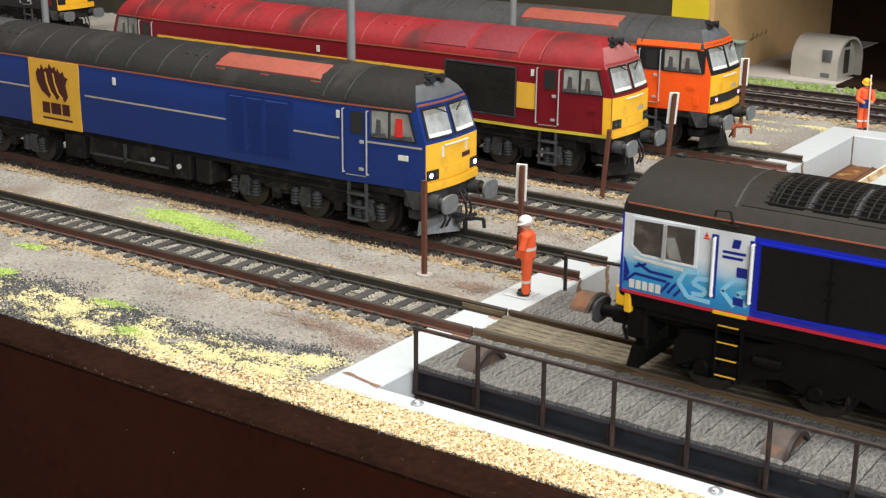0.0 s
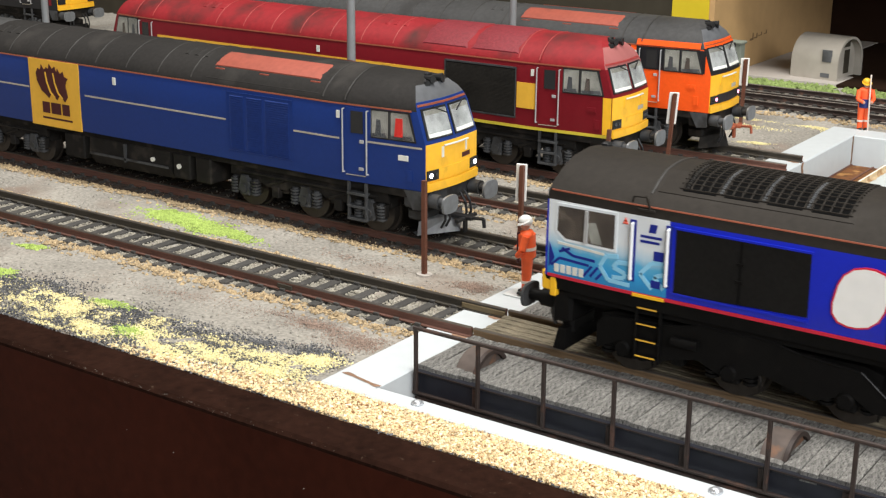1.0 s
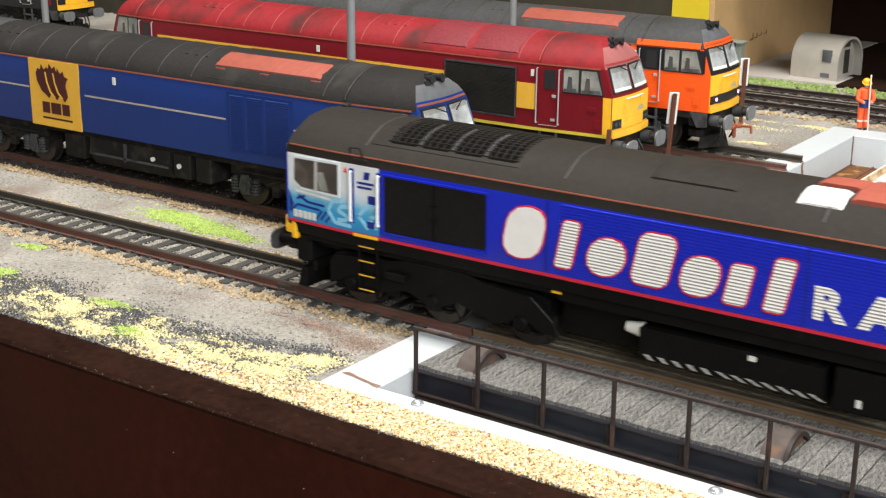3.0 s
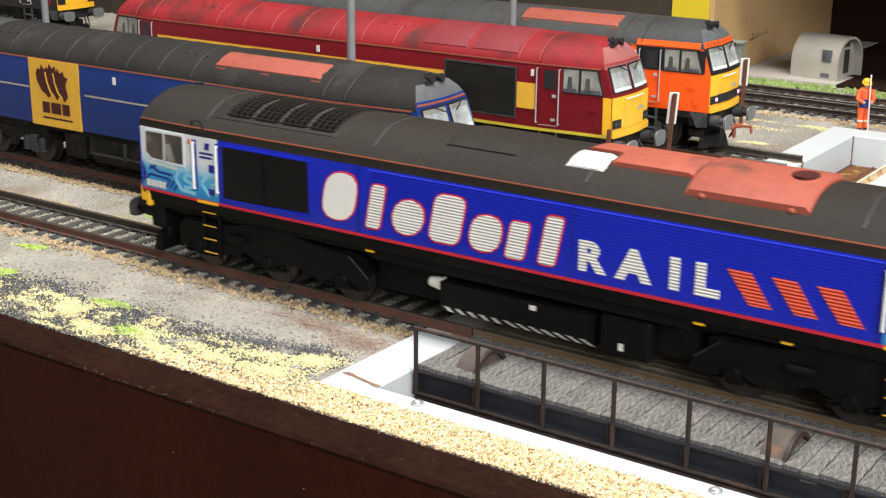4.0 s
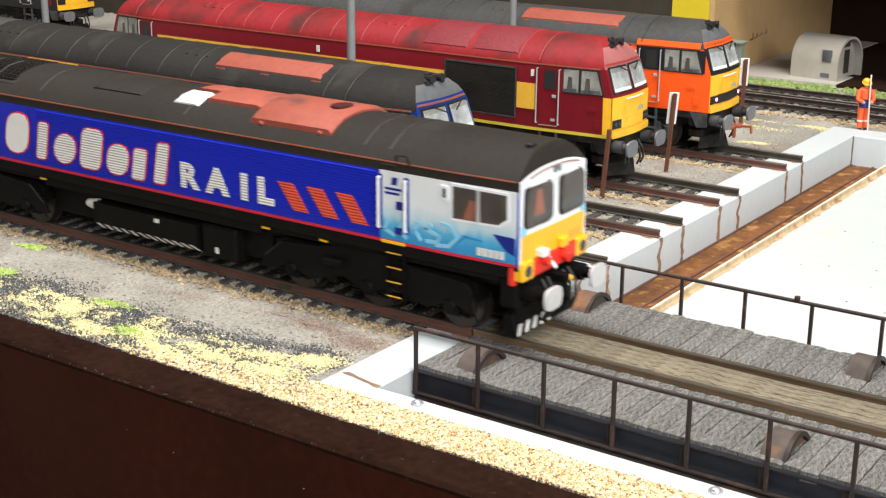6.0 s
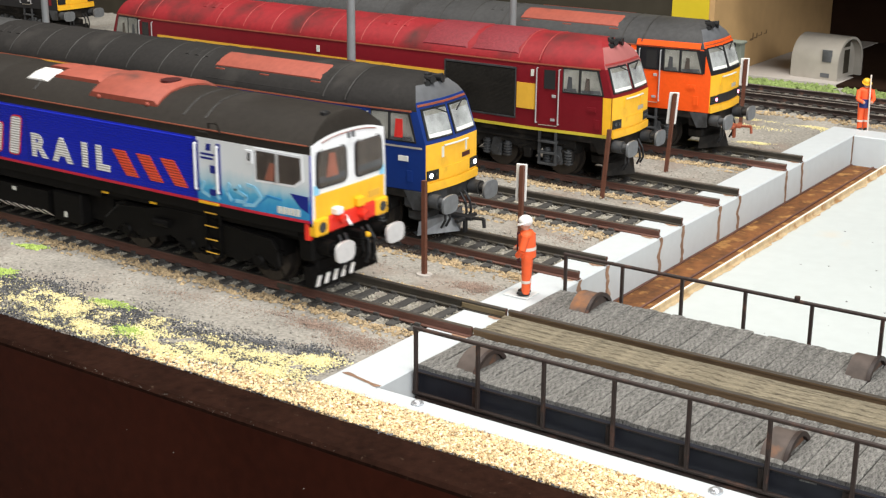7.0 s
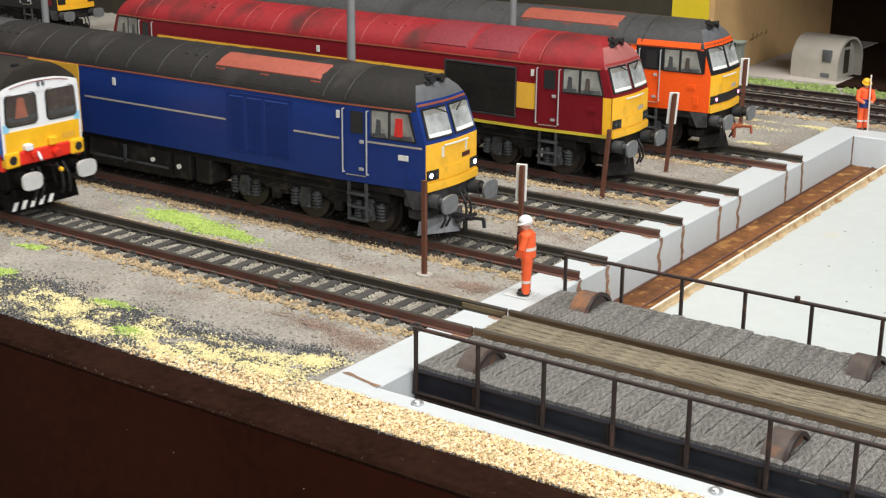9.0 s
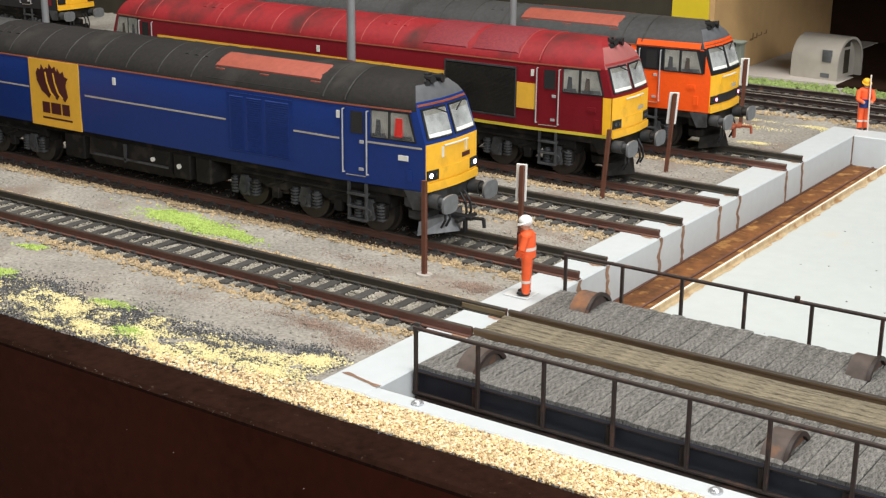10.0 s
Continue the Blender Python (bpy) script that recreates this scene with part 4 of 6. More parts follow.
def handrail(hull, x, z0, z1, stand=1.0, sides=(-1, 1), r=0.26):
    if len(sides) == 2:
        s = Shape()
        s.pieces = [handrail(hull, x, z0, z1, stand, (sg,), r) for sg in sides]
        return s
    s = Shape()
    for sg in sides:
        ya, yb = sg * (hull.side(x, z0) + stand), sg * (hull.side(x, z1) + stand)
        s.rod((x, ya, z0), (x, yb, z1), r, 8)
        for z, y in ((z0, ya), (z1, yb)):
            s.rod((x, y, z), (x, y - sg * stand, z), r * 0.8, 6)
    return s


def buffers(parent, hull, material, x_root, length, oval=True, z=14.0):
    for end in (-1, 1):
        for sg in (-1, 1):
            s = Shape().rod((end * x_root, sg * 11.4, z), (end * (x_root + length * 0.55), sg * 11.4, z), 2.3, 14).rod((end * (x_root + length * 0.5), sg * 11.4, z), (end * (x_root + length), sg * 11.4, z), 1.5, 12)
            pb = part("buffer_shank", s, UNDER_GREY if material is BUFFER else UNDER66, parent, smooth=40)
            n = 20
            pts = []
            for i in range(n):
                a = 2 * math.pi * i / n
                ca, sa = math.cos(a), math.sin(a)
                e = 0.62
                pts.append((sg * 11.4 + 4.0 * math.copysign(abs(ca) ** e, ca), z + 2.9 * math.copysign(abs(sa) ** e, sa)))
            x0, x1 = sorted((end * (x_root + length), end * (x_root + length + 0.8)))
            part("buffer_head", Shape().prism(pts, "x", x0, x1), material if end > 0 or material is BUFFER else UNDER_GREY, pb, smooth=40)


RUST_HOOK = mat("rust_red_coupling", (0.30, 0.08, 0.04), 0.7, vary=0.3)


def coupling(parent, x, end, m, lift=0.0):
    s = Shape().box(*sorted((end * (x - 4), end * (x + 8.5))), -1.3, 1.3, 6.3, 7.6, 0.2)
    s.box(*sorted((end * (x + 5), end * (x + 6.6))), -5.5, 5.5, 6.3, 7.3, 0.2)
    s.path([(end * (x + 7), 0, 7), (end * (x + 12.5), 0, 7.4), (end * (x + 12.8), 0, 4.6)], 0.6)
    s.box(*sorted((end * (x + 5.0), end * (x + 6.0))), -0.8, 0.8, 2.0, 6.4, 0.15)
    s.v = [(a, b, c + lift) for a, b, c in s.v]
    return part("coupling_hook", s, m, parent, "tension-lock model coupling")


def class60(key, at_x, y, body, roof, cab, lower_line, label, seam, dome, panel, group="diesel locomotives"):
    """A long Co-Co freight diesel with raked cabs; origin on the rails at its middle."""
    loco = thing("diesel_locomotive", label, "locomotive", group, at=(at_x, y, RAIL_Z))
    lv = [(17.2, 17.0, 0.0), (22, 17.3, 0.0), (32.2, 17.3, 0.0), (42.0, 16.9, 3.4), (43.2, 16.5, 3.9), (44.6, 15.7, 4.5), (46.6, 13.9, 5.6), (49.0, 10.6, 7.6), (50.6, 7.0, 9.8), (51.5, 3.4, 11.6), (51.7, 0.01, 12.4)]
    h = Hull(lv, 131.0, 34.0, 14.2, 1.3)
    b = part("body", h.shell(), [body, roof, cab, dome], loco, smooth=28)
    for p in b.data.polygons:
        x, z = p.center.x * 1000, p.center.z * 1000
        if z > 42.2:
            p.material_index = 1
            if abs(x) > 117 and abs(p.normal.x) > 0.4:
                p.material_index = (3 if key != "blue" or z > 45.4 else 0) if z < 49.5 else 1
        elif cab is not body and abs(x) > 97:
            p.material_index = 2
    # lining at the cantrail
    s = h.band(-126, 126, 41.8, 42.25, 0.22)
    part("cantrail_line", s, LINE_ORANGE, loco, "orange cantrail line")
    if lower_line:
        part("solebar_line", h.band(-130.5, 130.5, 17.1, 18.2, 0.2), lower_line, loco, "yellow solebar line")
    # roof seams and covers
    for x in (-112, -101, -62, -46, -30, -14, 2, 18, 34, 92.5, 101.5):
        part("roof_seam", h.rib(x, 0.30, 0.08, 42.4), seam, loco, smooth=40)
    if key != "red":
        part("roof_panel", h.cover(41.5, 88.5, -0.72, -0.30, 0.36), panel, loco, "faded pink-red roof panel", smooth=40)
        part("roof_panel", h.cover(41.5, 88.5, 0.30, 0.72, 0.36), panel, loco, smooth=40)
        part("panel_frame", h.cover(39.5, 91, -0.93, 0.93, 0.14), roof, loco, smooth=40)
        f = Shape()
        for x in (43, 63, 85):
            f.box(x, x + 4, -13.6, -12.6, 46.6, 47.2).box(x, x + 4, 12.6, 13.6, 46.6, 47.2)
        part("panel_clip", f, panel, loco)
    else:
        for x0, x1 in ((47.5, 69), (70.5, 92)):
            part("roof_panel", h.cover(x0, x1, -0.9, 0.9, 0.5), panel, loco, "maroon mesh roof panel", smooth=40)
    for k in range(3):
        part("roof_vent", h.cover(-76 + k * 5.2, -72 + k * 5.2, -0.62, -0.36, 0.28), roof, loco)
        part("roof_vent", h.cover(24 + k * 4.6, 27.4 + k * 4.6, -0.55, -0.3, 0.28), roof, loco)
    if key == "blue":
        part("roof_section", h.cover(-104, -77.5, -0.95, 0.95, 0.12, n=12), ROOF_PALE, loco, "rubbed paler grey roof section", smooth=40)
    # body side grille by the cab
    if key == "red":
        part("grille", h.plate([(60, 21.2), (92, 21.2), (92, 39.6), (60, 39.6)], 0.25), GRILLE, loco, "black mesh radiator grille")
        fr = Shape()
        for a, c, d, e in ((59.6, 92.4, 39.4, 40.0), (59.6, 92.4, 20.8, 21.4), (59.6, 60.2, 20.8, 40), (91.8, 92.4, 20.8, 40)):
            q = h.band(a, c, d, e, 0.55)
            fr.add(q.v, q.f)
        tagged(part("grille_frame", fr, UNDER_GREY, loco), kind="stuff")
        sl = Shape()
        for k in range(36):
            q = h.band(60.3, 91.7, 21.7 + k * 0.495, 22.0 + k * 0.495, 0.38, step=40)
            sl.add(q.v, q.f)
        tagged(part("grille_slat", sl, GRILLE_MESH, loco), kind="stuff")
        part("gold_band", h.band(-98, 59.6, 25.3, 35.4, 0.16), GOLD, loco, "gold band along the body")
        part("gold_band", h.band(92.6, 100.6, 25.0, 34.6, 0.34, step=1.5), GOLD, loco)
    elif key == "blue":
        fr = Shape()
        for a, c, d, e in ((51, 80, 40.2, 40.6), (51, 80, 20.3, 20.7), (51, 51.5, 20.3, 40.6), (79.5, 80, 20.3, 40.6)):
            q = h.band(a, c, d, e, 0.3)
            fr.add(q.v, q.f)
        tagged(part("grille_frame", fr, body, loco), kind="stuff")
        for x0, x1 in ((52.5, 58.5), (60, 66.8), (68.3, 78.5)):
            sl = Shape()
            for k in range(25):
                z = 21.4 + k * 0.74
                for sg in (-1, 1):
                    w = h.side(x0, z)
                    ya, yb = sg * (w + 0.02), sg * (w + 0.45)
                    sl.prism([(ya, z), (yb, z), (ya, z + 0.5)], "x", x0, x1)
            tagged(part("grille_slat", sl, LOUVRE60 if key == "blue" else body, loco), kind="stuff")
        for x0, x1 in ((-20, 50.5), (80.5, 99.5), (-105, -51)):
            part("gold_line", h.band(x0, x1, 30.6, 31.15, 0.15), LINE_GOLD, loco)
        part("gold_line", h.band(110, 130, 30.6, 31.15, 0.15), LINE_GOLD, loco)
        # company panel: a plain dark emblem, three blocks and a bar on yellow
        part("emblem_panel", h.plate([(-50.5, 16.9), (-22.8, 16.9), (-22.8, 42.0), (-50.5, 42.0)], 0.3), GOLD, loco, "yellow panel with a dark emblem")
        for k, (dx, top) in enumerate(((0, 9.6), (4.6, 10.6), (9.0, 9.4))):
            lobe = [(dx - 0.2, 4.6), (dx - 0.6, 7.4), (dx + 0.6, top - 0.4), (dx + 1.9, top - 1.0), (dx + 2.6, top + 1.1), (dx + 4.0, top - 0.7), (dx + 5.6, top + 0.3), (dx + 6.2, top - 1.5), (dx + 8.2, top - 2.2), (dx + 7.4, 6.4), (dx + 6.6, 4.6), (dx + 7.6, 0.4), (dx + 6.0, -1.6), (dx + 4.4, -0.4), (dx + 2.0, 1.0)]
            part("emblem", h.plate([(u - 45.8, w + 29.4 - 0.3 * k) for u, w in lobe], 0.42 + 0.04 * k, (-1,), 0.3), LOGO_DARK, loco, "dark maroon emblem lobe")
            if k:
                part("emblem_gap", h.plate([(dx - 45.9, 37.4), (dx - 45.3, 37.6), (dx - 44.6, 34.0), (dx - 42.9, 30.4), (dx - 40.6, 28.4), (dx - 41.2, 28.0), (dx - 43.6, 30.0), (dx - 45.2, 33.6)], 0.56, (-1,), 0.3), GOLD, loco)
        for x0, x1 in ((-43.8, -39.8), (-38.9, -33.6), (-32.7, -28.8)):
            part("emblem_block", h.plate([(x0, 22.0), (x1, 22.0), (x1, 26.2), (x0, 26.2)], 0.42), LOGO_DARK, loco)
        part("emblem_bar", h.plate([(-44.2, 19.7), (-27.6, 19.7), (-27.6, 20.5), (-44.2, 20.5)], 0.42), LOGO_DARK, loco)
    # notices
    part("notice", h.plate([(98.5, 37.4), (99.6, 37.4), (99.6, 39.8), (98.5, 39.8)], 0.3), PALE, loco)
    part("notice", h.plate([(-4.6, 36.6), (-3.2, 36.6), (-3.2, 39.2), (-4.6, 39.2)], 0.35), PALE, loco)
    part("number_plate", h.plate([(121.5, 26.4), (125.0, 26.4), (125.0, 28.0), (121.5, 28.0)], 0.35), PALE if key == "blue" else body if key == "red" else cab, loco)
    part("side_step_plate", h.plate([(124.5, 20), (126.4, 20), (126.4, 23.5), (124.5, 23.5)], 0.3), cab if key == "orange" else body if key == "blue" else MAROON, loco)
    if key == "orange":
        part("cab_top_band", h.band(99.5, 126.2, 42.2, 44.3, 0.45, step=3), ORANGE, loco)
        part("window_surround", h.band(99.5, 128.6, 32.6, 41.6, 0.15, step=3), BLACK_SIDE, loco, "black cab window surround")
    for e in (1, -1):
        # cab door with its window and handles
        for x0 in (102,):
            a, c = x0, x0 + 7.4
            dr = h.plate([(e * a, 19.6), (e * c, 19.6), (e * c, 41.2), (e * a, 41.2)], 0.22)
            door = part("cab_door", dr, body if key == "blue" else cab if cab is not body else body, loco)
            if key == "orange":
                part("door_top", h.plate([(e * a, 32.6), (e * c, 32.6), (e * c, 41.2), (e * a, 41.2)], 0.3), BLACK_SIDE, door)
            part("door_window", h.plate([(e * (a + 2.0), 33.2), (e * (c - 0.9), 33.2), (e * (c - 0.9), 40.2), (e * (a + 2.0), 40.2)], 0.36), LENS, door)
            part("door_handle", h.plate([(e * (c - 1.8), 30.2), (e * (c - 0.4), 30.2), (e * (c - 0.4), 31.2), (e * (c - 1.8), 31.2)], 0.8), STEEL, door)
            part("door_handle", h.plate([(e * (c - 2.2), 21.4), (e * (c - 0.6), 21.4), (e * (c - 0.6), 22.3), (e * (c - 2.2), 22.3)], 0.8), STEEL, door)
            part("door_step", h.plate([(e * a, 19.4), (e * c, 19.4), (e * c, 19.65), (e * a, 19.65)], 0.5), LINE_GOLD, door)
        for x in (101.2, 110.2):
            part("handrail", handrail(h, e * x, 20.2, 40.6), STEEL, loco, "pale vertical handrail", smooth=40)
        # side windows
        for x0, x1, xt in ((112.0, 117.8, 117.8), (119.0, 127.3, 124.8)):
            w = part("cab_window", h.plate([(e * (x0 - 0.5), 32.4), (e * (x1 + 0.6), 32.4), (e * (xt + 0.6), 41.6), (e * (x0 - 0.5), 41.6)], 0.28), RUBBER, loco)
            part("cab_interior", h.plate([(e * x0, 32.9), (e * x1, 32.9), (e * xt, 41.1), (e * x0, 41.1)], 0.36), CAB_IN, w)
            part("seat_back", h.plate([(e * (x0 + 1.2), 33.0), (e * (x0 + 3.6), 33.0), (e * (x0 + 3.2), 38.4), (e * (x0 + 1.8), 38.6)], 0.44), UNDER_GREY if x0 < 115 else CAB_DARK, w)
            part("desk", h.plate([(e * (x0 + 0.2), 33.0), (e * (x1 - 0.4), 33.0), (e * (x1 - 0.9), 34.4), (e * (x0 + 0.2), 34.0)], 0.5), UNDER_GREY, w)
            pane = part("pane", h.plate([(e * x0, 32.9), (e * x1, 32.9), (e * xt, 41.1), (e * x0, 41.1)], 1.0, thick=0.15), GLASS, w)
            pane.visible_shadow = False
        if key == "blue":
            part("driver_seat", h.plate([(e * 120.2, 33.0), (e * 123.4, 33.0), (e * 123.2, 39.6), (e * 120.8, 39.6)], 0.48), SEAT, loco, "red driver's seat behind the glass")
        # front: yellow panel, windscreens, lamps
        part("front_panel", h.face(-14.0, 14.0, 17.6, 32.0, 0.2, e, ny=10, nz=6), YELLOW, loco, "yellow warning panel")
        if key == "red":
            part("yellow_wrap", h.band(*sorted((e * 127.6, e * 130.9)), 18.3, 32.0, 0.2, step=2), YELLOW, loco)
        if key == "orange":
            part("screen_surround", h.face(-13.9, 13.9, 32.1, 42.4, 0.14, e, ny=10), BLACK_SIDE, loco)
            part("front_strip", h.face(-13.4, 13.4, 42.4, 44.6, 0.25, e, ny=10, y0t=-12.6, y1t=12.6), ORANGE, loco)
        for sg in (-1, 1):
            ya, yb = sorted((sg * 0.7, sg * 12.9))
            yat, ybt = sorted((sg * 0.7, sg * 12.3))
            w = part("windscreen", h.face(ya, yb, 33.3, 42.6, 0.3, e, y0t=yat, y1t=ybt), RUBBER, loco, "black-rimmed windscreen")
            ya, yb = sorted((sg * 1.4, sg * 12.1))
            yat, ybt = sorted((sg * 1.4, sg * 11.5))
            part("screen_interior", h.face(ya, yb, 33.9, 42.0, 0.36, e, y0t=yat, y1t=ybt), SCREEN_IN, w)
            part("dashboard", h.face(ya + 0.3, yb - 0.3, 34.0, 35.0, 0.42, e), PALE, w)
            part("sun_blind", h.face(yat + 0.4, ybt - 0.4, 40.6, 41.9, 0.42, e), CAB_IN, w)
            pane = part("pane", h.face(ya, yb, 33.9, 42.0, 1.0, e, 0.15, y0t=yat, y1t=ybt), GLASS, w)
            pane.visible_shadow = False
            # wiper
            x1, x2 = h.front(sg * 8, 42.6, e, 1.4), h.front(sg * 3, 39.5, e, 1.4)
            part("wiper", Shape().path([(x1, sg * 8, 43.0), (x2, sg * 2.6, 40.6)], 0.22), RUBBER, loco)
            # lamp cluster
            ya, yb = sorted((sg * 8.6, sg * 13.8))
            cl = part("lamp_cluster", h.face(ya, yb, 20.6, 23.8, 0.6, e), RUBBER, loco, "black lamp cluster")
            for yy, rr in ((12.1, 0.7), (9.8, 0.7)):
                xx = h.front(sg * yy, 22.2, e, 0.5)
                lit = LENS
                if e == 1 and yy > 12 and key == "blue":
                    lit = LAMP_ON
                if e == 1 and key == "orange" and ((sg == 1 and yy > 12) or (sg == -1 and yy < 12)):
                    lit = LAMP_RED
                part("lamp", Shape().rod((xx - e, sg * yy, 22.2), (xx + e * 0.3, sg * yy, 22.2), rr, 14), lit, cl)
        part("front_shelf", h.face(-8.6, 8.6, 20.4, 24.0, 0.5, e), YELLOW if key != "orange" else BLACK_SIDE, loco)
        part("nose_lip", h.face(-13.9, 13.9, 17.2, 19.8, 0.9, e, ny=10), YELLOW, loco)
        part("number_bars", Shape().add(h.face(4.0, 9.0, 25.2, 26.7, 0.3, e).v, h.face(4.0, 9.0, 25.2, 26.7, 0.3, e).f), LINE_GOLD if key != "blue" else LOGO_DARK, loco)
        part("front_rail", Shape().path([(h.front(y_, 31.0, e, 1.0), y_, 31.0) for y_ in (-6.5, 0, 6.5)], 0.3), PALE, loco)
        for yy in (-6.4, 6.4):
            part("lamp_bracket", h.face(yy - 0.5, yy + 0.5, 27.2, 30.6, 0.4, e), PALE if key == "blue" else YELLOW, loco)
        # horn and cover on the cab roof
        part("front_line", h.face(-13.0, 13.0, 43.3, 43.9, 0.25, e, ny=10, nz=1, y0t=-12.8, y1t=12.8), LINE_ORANGE if key != "red" else RED_SEAM, loco)
        hx = e * 122.5
        s = Shape().box(*sorted((hx - e * 2, hx + e * 1)), -3.6, 3.6, 47.4, 50.2, 0.4)
        horn = part("horn_box", s, RUBBER, loco, "black roof horn box")
        part("horn_cap", Shape().box(*sorted((hx - e * 1.4, hx + e * 0.2)), -1.2, 1.2, 50.1, 51.8, 0.3), RUBBER, horn)
        for dy in (-1.6, 1.6):
            part("horn", Shape().rod((hx - e * 1.5, dy, 50.4), (hx + e * 3.2, dy * 1.6, 50.3), 0.5, 8, 1.3), RUBBER, horn, smooth=40)
            part("horn", Shape().rod((hx - e * 1.0, dy * 2.2, 49.0), (hx + e * 2.4, dy * 2.6, 49.0), 0.5, 8, 1.1), RUBBER, horn, smooth=40)
        # buffer beam, buffers, plough
        s = Shape().box(*sorted((e * 122, e * 130.2)), -13.8, 13.8, 11.0, 17.3, 0.8).box(*sorted((e * 120, e * 127)), -9, 9, 5.6, 9.6, 0.8)
        part("buffer_beam", s, UNDER_GREY if key == "blue" else UNDER, loco)
        s = Shape().add([(e * 127, -13, 2.2), (e * 134.5, 0, 2.0), (e * 127, 13, 2.2), (e * 127, -12, 6.6), (e * 131.5, 0, 6.8), (e * 127, 12, 6.6), (e * 124, -11, 2.4), (e * 124, 11, 2.4)],
                        [(0, 1, 4, 3), (1, 2, 5, 4), (0, 3, 5, 2), (3, 4, 5), (0, 6, 7, 2), (0, 2, 1)])
        part("snow_plough", s, BUFFER if key == "blue" else UNDER, loco, "pale grey snow plough" if key == "blue" else "")
        if key in ("blue", "orange"):
            coupling(loco, 131, e, RUBBER if key == "blue" else RUST_HOOK, 0.0 if key == "blue" else 3.6)
        p = Shape()
        for k, yy in enumerate((-6.5, -4.2, 4.4, 6.8)):
            x = e * 131.6
            p.path([(x, yy, 13.6), (x + e * 1.8, yy * 1.05, 10.5), (x + e * 2.2, yy * 1.1, 7.0), (x + e * 0.8, yy * 1.15, 4.4)], 0.42)
        tagged(part("brake_hose", p, RUBBER, loco), kind="stuff")
        for sg in (-1, 1):
            part("corner_valance", Shape().prism([(e * 123.0, 17.0), (e * 130.6, 17.0), (e * 130.6, 11.4), (e * 126.4, 11.0)], "y", *sorted((sg * 13.9, sg * 14.6))), UNDER_GREY if key != "red" else UNDER, loco, "grey valance below the cab corner")
        # steps under the door
        for sg in (-1, 1):
            y_ = sg * 16.2
            st = Shape()
            for x in (101.6, 108.6):
                st.box(*sorted((e * x, e * (x + 0.8))), *sorted((y_, y_ - sg * 0.9)), 4.4, 17.0)
            for z in (4.4, 8.6, 12.8):
                st.box(*sorted((e * 101.8, e * 109.2)), *sorted((y_ + sg * 0.5, y_ - sg * 2.2)), z, z + 0.7)
            part("cab_steps", st, UNDER_GREY, loco, "grey cab steps")
    buffers(loco, h, BUFFER, 131, 7.0)
    # running gear
    wheels = []
    for cx in (-82, 82):
        bogie(loco, cx, UNDER, UNDER_GREY, wheels)
    u = Shape().box(-124, 124, -14.5, 14.5, 14.6, 17.4)
    part("underframe", u, UNDER, loco)
    part("fuel_tank", Shape().prism([(-14.8, 14.8), (-15.4, 9), (-12.6, 4.6), (12.6, 4.6), (15.4, 9), (14.8, 14.8)], "x", -22, 20), UNDER, loco)
    part("tank_strap", Shape().box(-21.5, 19.5, -15.9, 15.9, 8.7, 9.5).box(-3, -2, -15.9, 15.9, 8, 14.6), UNDER_GREY, loco)
    for x0, x1 in ((21.5, 30), (32.5, 40), (-36, -25)):
        part("battery_box", Shape().box(x0, x1, -15.2, 15.2, 5.8, 15, 0.5), UNDER, loco)
    part("filler_cap", Shape().rod((12, -15.3, 11.2), (12, -16.2, 11.2), 0.8, 10).rod((25, -15.3, 10.4), (25, -16.0, 10.4), 0.9, 10), PALE, loco)
    return loco


class60("blue", -52.3 - 131, TRACKS["b"], BLUE60, ROOF, BLUE60, None, "blue model diesel locomotive with yellow nose and dark weathered roof", SEAM, DOME, PINK)
class60("red", -41.4 - 131, TRACKS["d"], MAROON, RED_ROOF, MAROON, mat("pale_yellow_line", (0.62, 0.50, 0.05), 0.5), "maroon model diesel locomotive with gold band and faded red roof", RED_SEAM, mat("faded_pink_dome", (0.34, 0.115, 0.11), 0.6, vary=0.15), mat("maroon_mesh", (0.20, 0.022, 0.03), 0.65, vary=0.3, scale=900, bump=0.4))
class60("orange", -31.8 - 131, TRACKS["e"], BLACK_SIDE, ROOF_PALE, ORANGE, None, "orange and black model diesel locomotive with a lit red tail lamp", SEAM, DOME, PINK)


# ---- the moving locomotive ----
def screen(h, ya, yb, yat, ybt, z0, z1, r, off, e):
    """A windscreen sheet with round corners that follows the cab front."""
    pts = []
    for cu, cv, a0 in ((1, 0, -90), (1, 1, 0), (0, 1, 90), (0, 0, 180)):
        for a in (0, 22, 45, 68, 90):
            t = radians(a0 + a)
            z = (z1 - r if cv else z0 + r) + r * math.sin(t)
            q = (z - z0) / (z1 - z0)
            lo, hi = ya + (yat - ya) * q, yb + (ybt - yb) * q
            pts.append(((hi - r if cu else lo + r) + r * math.cos(t), z))
    n = len(pts)
    cy, cz = sum(p[0] for p in pts) / n, sum(p[1] for p in pts) / n
    v = [(h.front(y, z, e, off), y, z) for y, z in pts] + [(h.front(y, z, e, off - 0.15), y, z) for y, z in pts] + [(h.front(cy, cz, e, off), cy, cz)]
    f = []
    for i in range(n):
        j = (i + 1) % n
        f += [(i, j, 2 * n), (j, i, n + i, n + j)] if e > 0 else [(j, i, 2 * n), (i, j, n + j, n + i)]
    return Shape().add(v, f)


